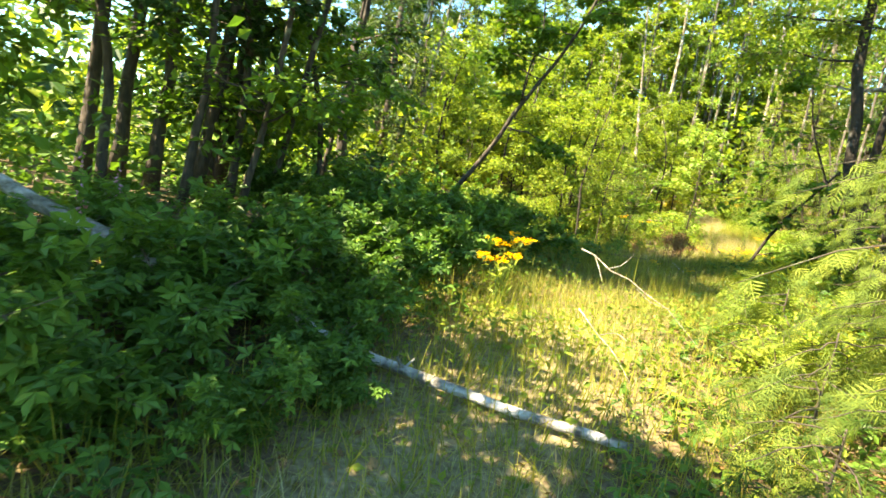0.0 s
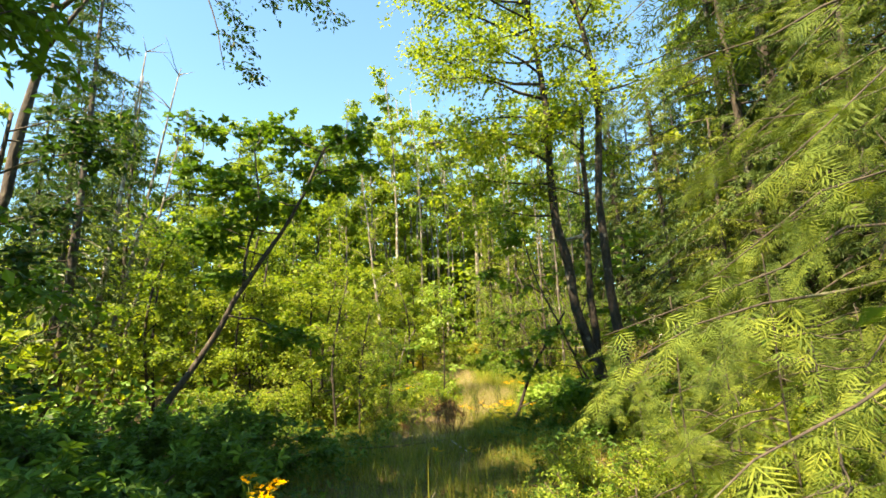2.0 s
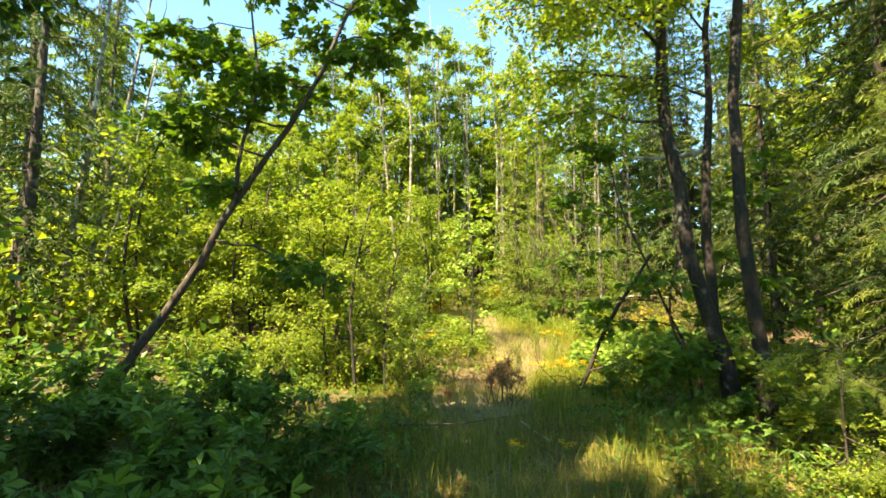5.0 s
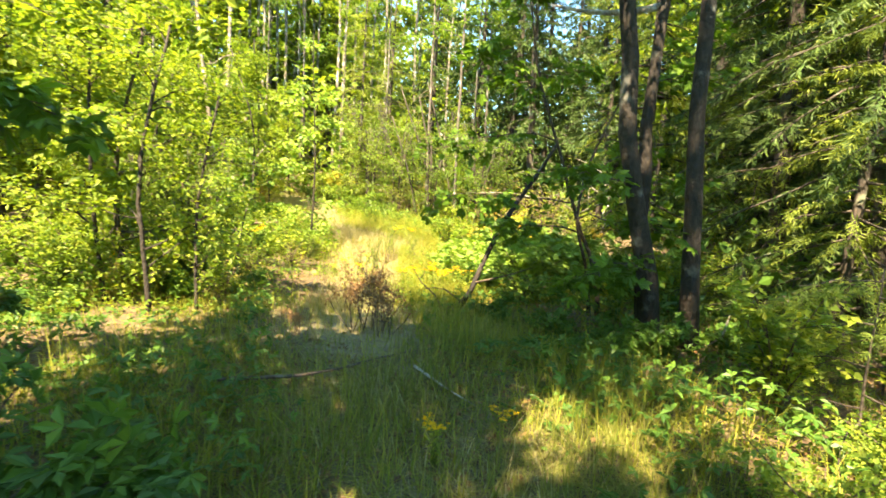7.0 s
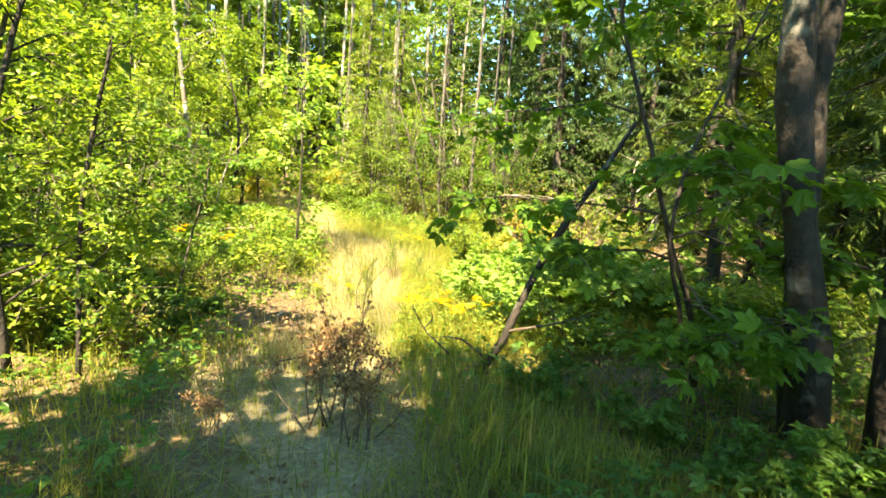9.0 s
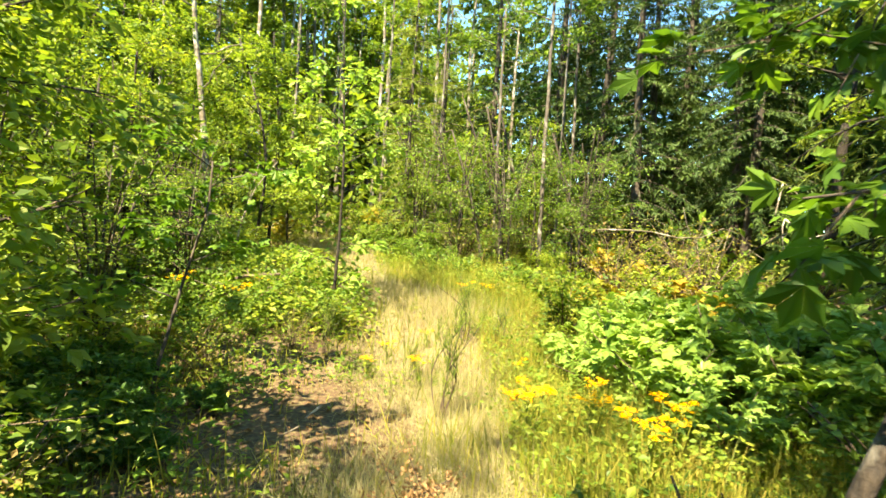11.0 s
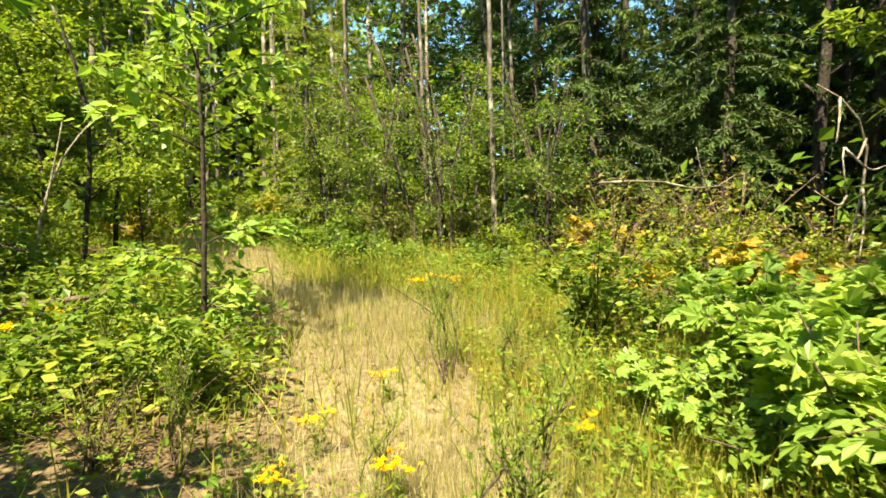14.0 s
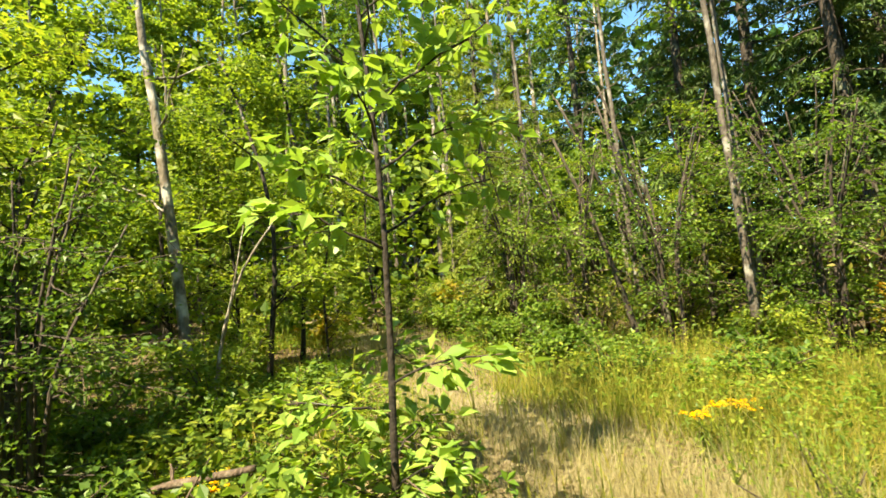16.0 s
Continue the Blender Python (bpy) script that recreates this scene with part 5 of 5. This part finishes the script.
def broom_plant(seed, h):
    q = np.random.default_rng(seed)
    top = root("broom_plant", (0, 0, 0), "wiry scotch broom with thin green twigs", "shrub")
    arms = [spline([(q.normal() * 0.02, q.normal() * 0.02, 0), (q.normal() * 0.08, q.normal() * 0.08, h * 0.45), (q.normal() * 0.2, q.normal() * 0.2, h * q.uniform(0.7, 1.05))], 8) for _ in range(6)]
    for a in arms:
        part("stem", tubes_mesh("stem", [tube_arrays(a, np.linspace(0.009, 0.003, 8), 5)], TWIG), top)
    P = np.vstack([a[q.integers(2, 8, 26)] for a in arms])
    Q = P + unit(q.normal(size=P.shape) * np.array([0.35, 0.35, 0.2]) + np.array([0, 0, 1.0])) * q.uniform(0.12, 0.34, (len(P), 1))
    V, F = thin_tubes(P, Q, np.full(len(P), 0.0028), np.full(len(P), 0.0012))
    part("twig", quick_mesh("twig", V, F, [STEM]), top)
    k = 7
    X = (P[:, None] + q.random((len(P), k, 1)) * (Q - P)[:, None]).reshape(-1, 3)
    part("foliage", leaf_mesh("foliage", X, unit(q.normal(size=X.shape) + np.array([0, 0, 0.8])), unit(q.normal(size=X.shape) + np.array([0, 0, 1.0])), 0.022 * q.uniform(0.6, 1.3, len(X)), SIMPLE, LEAF_SHRUB), top)
    return top


br = broom_plant(721, 1.15)
spread(br, [(1.06, 14.38, 0.8), (1.85, 16.5, 1.0), (0.15, 15.9, 0.7), (0.95, 15.3, 0.55), (2.25, 16.3, 0.7), (-0.3, 17.0, 0.6)], "broom plants", 722)
dock = root("dry_dock", (0, 0, 0), "dry rust-brown dock stalks standing in the trail", "weed")
q = np.random.default_rng(731)
arms = [spline([(q.normal() * 0.06, q.normal() * 0.06, 0), (q.normal() * 0.1, q.normal() * 0.1, 0.4), (q.normal() * 0.16, q.normal() * 0.16, q.uniform(0.5, 0.85))], 7) for _ in range(8)]
for a in arms:
    part("stem", tubes_mesh("stem", [tube_arrays(a, np.linspace(0.007, 0.003, 7), 4)], TWIG), dock)
X = np.vstack([a[q.integers(3, 7, 130)] for a in arms]); X = X + q.normal(size=X.shape) * 0.032
part("seed_head", leaf_mesh("seed_head", X, unit(q.normal(size=X.shape)), unit(q.normal(size=X.shape)), 0.028 * q.uniform(0.6, 1.4, len(X)), SIMPLE, LEAF_BROWN), dock)
spread(dock, [(0.36, 10.95, 1.0), (0.5, 10.65, 0.8), (0.6, 11.2, 0.9), (-0.3, 11.0, 0.5), (0.45, 12.4, 0.7)], "dry dock", 732)

# ---- cover of the ground: grass, herbs, litter ----
def blades(name, label, n, box, weight, height, width, mat_, seed, lean=0.35, category="grass"):
    q = np.random.default_rng(seed)
    x0, x1, y0, y1 = box
    x, y = q.uniform(x0, x1, n), q.uniform(y0, y1, n)
    keep = q.random(n) < weight(x, y)
    x, y = x[keep], y[keep]
    k = len(x)
    q2 = np.where(q.random(k) < 0.06, 1.7, 1.0)
    h = q2 * height * q.uniform(0.45, 1.2, k) * (0.6 + 0.4 * (1 + bumps(x, y, 3.0, seed)) / 2 * 2)
    az = q.uniform(0, 6.283, k)
    w = width * q.uniform(0.7, 1.4, k)
    base = np.stack([x, y, ground_z(x, y) - 0.01], 1)
    side = np.stack([np.cos(az), np.sin(az), 0 * az], 1) * w[:, None]
    la = q.uniform(0, 6.283, k); ll = np.abs(q.normal(size=k)) * lean * h
    tip = base + np.stack([np.cos(la) * ll, np.sin(la) * ll, np.sqrt(np.maximum(h**2 - ll**2, (0.25 * h) ** 2))], 1)
    mid = base + (tip - base) * 0.55 + np.array([0, 0, 0.08]) * h[:, None]
    V4 = np.stack([base - side, base + side, mid + side * 0.6, mid - side * 0.6, tip], 1).reshape(-1, 3)
    quad = np.array([0, 1, 2, 3])[None] + (np.arange(k) * 5)[:, None]
    tri = np.array([3, 2, 4])[None] + (np.arange(k) * 5)[:, None]
    me = bpy.data.meshes.new(name)
    me.vertices.add(k * 5); me.vertices.foreach_set("co", V4.astype(np.float32).ravel())
    loops = np.hstack([quad, tri]).astype(np.int32)
    me.loops.add(k * 7); me.loops.foreach_set("vertex_index", loops.ravel())
    starts = (np.arange(k)[:, None] * 7 + np.array([0, 4])).astype(np.int32)
    me.polygons.add(k * 2); me.polygons.foreach_set("loop_start", starts.ravel())
    me.materials.append(mat_)
    me.update(calc_edges=True)
    tagged(new(name, me), label, category, kind="stuff")


def near_trail(wide):
    return lambda x, y: (1 - brown_patch(x, y)) * np.clip(1.25 - trail_off(x, y) / wide, 0, 1) * (0.35 + 0.65 * (bumps(x, y, 1.7, 77) > -0.35)) * (0.25 + 0.75 * (bumps(x, y, 2.3, 78) > -0.15))


dry_near = near_trail(1.1)
# straw is thinned under in_shade so that stretch looks darker
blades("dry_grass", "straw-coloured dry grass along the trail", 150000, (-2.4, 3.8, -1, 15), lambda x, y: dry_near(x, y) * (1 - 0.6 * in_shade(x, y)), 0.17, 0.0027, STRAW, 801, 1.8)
sunny_trail = lambda x, y: (1 - brown_patch(x, y)) * np.clip(1.3 - trail_off(x, y) / 0.8, 0, 1) * (0.6 + 0.4 * (bumps(x, y, 1.9, 79) > -0.2)) * np.where(y < 19, 1, 0.5)
blades("dry_grass", "pale dry grass on the sunlit trail", 190000, (-1.0, 4.2, 12.6, 26), sunny_trail, 0.26, 0.0018, STRAW, 802, 1.2)
blades("green_grass", "mixed green and yellowing grass beside the trail", 100000, (-4.0, 4.4, -1.5, 14), lambda x, y: (1 - brown_patch(x, y)) * 0.25 + 0.6 * (brown_patch(x, y) < 0.3) * (bumps(x, y, 1.2, 81) > -0.1) * (trail_off(x, y) < 2.3), 0.24, 0.0035, GREEN_GRASS, 803, 0.9)
blades("green_grass", "green grass between the herbs", 62000, (-3, 6, 13, 27), lambda x, y: (1 - brown_patch(x, y)) * (0.3 + 0.55 * (bumps(x, y, 1.2, 82) > -0.1)) * np.clip(trail_off(x, y) / 0.9 - 0.1, 0.4, 1), 0.26, 0.005, GREEN_GRASS, 804, 0.8)


def herbs(name, label, n, box, weight, size, shape, mat_, seed, tall=0.25, category="herbs"):
    q = np.random.default_rng(seed)
    x0, x1, y0, y1 = box
    x, y = q.uniform(x0, x1, n), q.uniform(y0, y1, n)
    keep = q.random(n) < weight(x, y)
    x, y = x[keep], y[keep]
    k = len(x)
    hgt = tall * (0.5 + 0.5 * bumps(x, y, 2.4, seed)) * q.uniform(0.1, 1.2, k)
    X = np.stack([x, y, ground_z(x, y) + 0.015 + np.maximum(hgt, 0)], 1)
    A = unit(q.normal(size=(k, 3)) * np.array([1, 1, 0.35]))
    U = unit(np.array([0, 0, 1.0]) + 0.45 * q.normal(size=(k, 3)))
    tagged(new(name, leaf_mesh(name, X, A, U, size * q.uniform(0.5, 1.3, k), shape, mat_)), label, category, kind="stuff")


away = lambda x, y: (1 - 0.9 * brown_patch(x, y)) * np.clip((trail_off(x, y) - 0.55) / 0.5, 0, 1) * np.clip((off_walk(x, y) - 0.35) / 0.3, 0, 1) * (0.3 + 0.7 * (bumps(x, y, 1.5, 91) > -0.3))
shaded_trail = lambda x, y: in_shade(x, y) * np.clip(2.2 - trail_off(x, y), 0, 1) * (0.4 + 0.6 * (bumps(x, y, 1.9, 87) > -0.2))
# darker blades fill the shaded stretch and deepen its shade by colour
blades("green_grass", "short grass in darker green and brown, deepening the shade on the trail", 95000, (-2.6, 3.0, 4.4, 12.2), shaded_trail, 0.17, 0.0032, SHADE_GRASS, 805, 1.7)
herbs("ground_cover", "low leafy herbs covering the ground", 30000, (-5.5, 5.5, -1, 12.5), away, 0.075, TRIPLE, LEAF_BRAMBLE, 811, 0.3)
herbs("ground_cover", "bright low herbs in the sun", 70000, (-5.5, 6.5, 12, 27), away, 0.055, SIMPLE, LEAF_SHRUB, 812, 0.35)
herbs("ground_cover", "fresh green herbs beside the trail", 18000, (-3, 6.5, 12, 27), away, 0.065, TRIPLE, LEAF_MAPLE, 813, 0.3)
right_side = lambda x, y: (x > np.interp(y, TRAIL_Y, TRAIL_X) + 0.35) * (trail_off(x, y) > 0.5) * (0.35 + 0.65 * (bumps(x, y, 1.9, 96) > -0.4))
herbs("ground_cover", "thin low herbs in the dry grass", 6000, (-1.2, 2.4, 1.6, 6.0), lambda x, y: 0.3 + 0.7 * (bumps(x, y, 2.0, 98) > -0.1), 0.06, SIMPLE, LEAF_SHRUB, 817, 0.22)
herbs("ground_cover", "scattered small herbs in the straw", 11000, (-0.2, 3.2, 12.8, 21), lambda x, y: 0.8 * (bumps(x, y, 2.6, 99) > 0.0) * (trail_off(x, y) < 1.0) * (trail_off(x, y) > 0.15) * (1 - brown_patch(x, y)), 0.05, SIMPLE, LEAF_SHRUB, 818, 0.16)
blades("green_grass", "tall feathery grass on the sunny side of the trail", 52000, (0.6, 4.6, 12.3, 20.5), lambda x, y: right_side(x, y) * (off_walk(x, y) > 0.6), 0.36, 0.0024, GREEN_GRASS, 806, 0.7)
hollow = lambda x, y: np.clip((trail_off(x, y) - 0.6) / 0.4, 0, 1) * (0.4 + 0.6 * (bumps(x, y, 2.2, 97) > -0.3))
herbs("ground_cover", "taller fresh herbs at the bend of the trail", 4200, (-2.2, 1.2, 16.3, 19.2), hollow, 0.09, SIMPLE, LEAF_SHRUB, 816, 0.5)
herbs("ground_cover", "pale feathery herbs on the sunny side of the trail", 24000, (0.9, 4.4, 12.3, 19.5), right_side, 0.04, SIMPLE, LEAF_SHRUB, 815, 0.5)
herbs("leaf_litter", "brown fallen leaves on the ground", 16000, (-5, 5, -1, 20), lambda x, y: np.maximum((0.35 + 0.6 * (bumps(x, y, 1.6, 95) > 0.2)) * np.clip(trail_off(x, y) / 0.8, 0.12, 1), brown_patch(x, y)), 0.06, SIMPLE, LEAF_BROWN, 814, 0.01, "leaf litter")
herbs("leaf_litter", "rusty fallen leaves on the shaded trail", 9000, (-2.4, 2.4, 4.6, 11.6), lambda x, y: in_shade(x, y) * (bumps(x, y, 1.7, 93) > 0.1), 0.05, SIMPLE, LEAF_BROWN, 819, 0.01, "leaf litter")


# ---- farther woods all round ----
def woods(label, clumps, box, low_high, mat_, seed, size=0.34, per=64, hole=None):
    q = np.random.default_rng(seed)
    x0, x1, y0, y1 = box
    c = np.stack([q.uniform(x0, x1, clumps), q.uniform(y0, y1, clumps)], 1)
    if hole is not None:
        c = c[[not (hole[0] < x < hole[1] and hole[2] < y < hole[3]) for x, y in c]]
    z = ground_z(c[:, 0], c[:, 1]) + low_high[0] + (low_high[1] - low_high[0]) * q.random(len(c)) ** 1.6
    C = np.repeat(np.column_stack([c, z]), per, 0)
    X = C + q.normal(size=C.shape) * np.array([0.8, 0.8, 0.45]) * np.repeat(q.uniform(0.6, 1.3, (len(c), 1)), per, 0)
    X[:, 2] = np.maximum(X[:, 2], ground_z(X[:, 0], X[:, 1]) + 0.05)
    me = leaf_mesh("far_woods", X, unit(q.normal(size=X.shape) * np.array([1, 1, 0.6])), unit(np.array([0, 0, 1.0]) + 0.7 * q.normal(size=X.shape)), size * q.uniform(0.5, 1.3, len(X)), SIMPLE, mat_)
    tagged(new("far_woods", me), label, "woods", kind="stuff")


woods("shadowy tall woods behind the dead trees", 170, (-32, -13, 8, 40), (0.3, 7.0), LEAF_SHRUB, 910, 0.5, 50)
woods("dense leafy woods beyond the bank", 230, (-24, -6.5, -5, 34), (0.2, 3.2), LEAF_SHRUB, 901, hole=(-8.5, -5, 11, 21))
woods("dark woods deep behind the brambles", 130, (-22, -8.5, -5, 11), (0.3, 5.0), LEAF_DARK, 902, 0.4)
woods("yellow-green woods far along the trail", 300, (-16, 10, 25.5, 50), (0.2, 5.0), LEAF_ALDER, 903, 0.36)
woods("dim undergrowth below the conifers", 150, (6.5, 26, 8, 40), (0.1, 1.8), LEAF_MAPLE, 904, 0.3)
woods("undergrowth behind the start of the trail", 120, (-12, 16, -18, -4), (0.2, 3.0), LEAF_SHRUB, 905, 0.36)
woods("low undergrowth on the open forest floor", 230, (4.5, 18, -4, 13), (0.0, 0.7), LEAF_BRAMBLE, 906, 0.2)
woods("tall leafy woods closing the far end of the trail", 380, (-18, 14, 41, 56), (1.5, 11), LEAF_ALDER, 907, 0.6, 50)
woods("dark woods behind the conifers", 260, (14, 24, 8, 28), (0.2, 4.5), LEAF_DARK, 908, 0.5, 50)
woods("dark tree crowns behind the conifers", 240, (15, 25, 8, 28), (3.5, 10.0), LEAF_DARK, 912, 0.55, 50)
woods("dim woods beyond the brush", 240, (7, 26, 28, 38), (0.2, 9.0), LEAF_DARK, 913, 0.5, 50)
woods("sunlit alder slope behind the dead trees", 230, (-21, -8.5, 17, 36), (0.4, 6.5), LEAF_ALDER, 914, 0.36, 60)
woods("leafy thicket below the leaning dead trees", 110, (-22, -9, 11, 30), (0.1, 2.0), LEAF_SHRUB, 911, 0.3, 60)
woods("yellow-green woods closing the slope", 330, (-15, 9, 36, 47), (1.5, 10.5), LEAF_ALDER, 915, 0.36, 60)
woods("low undergrowth left of the brambles", 120, (-9, -4.5, -4, 12), (0.0, 0.9), LEAF_BRAMBLE, 909, 0.16, 60)
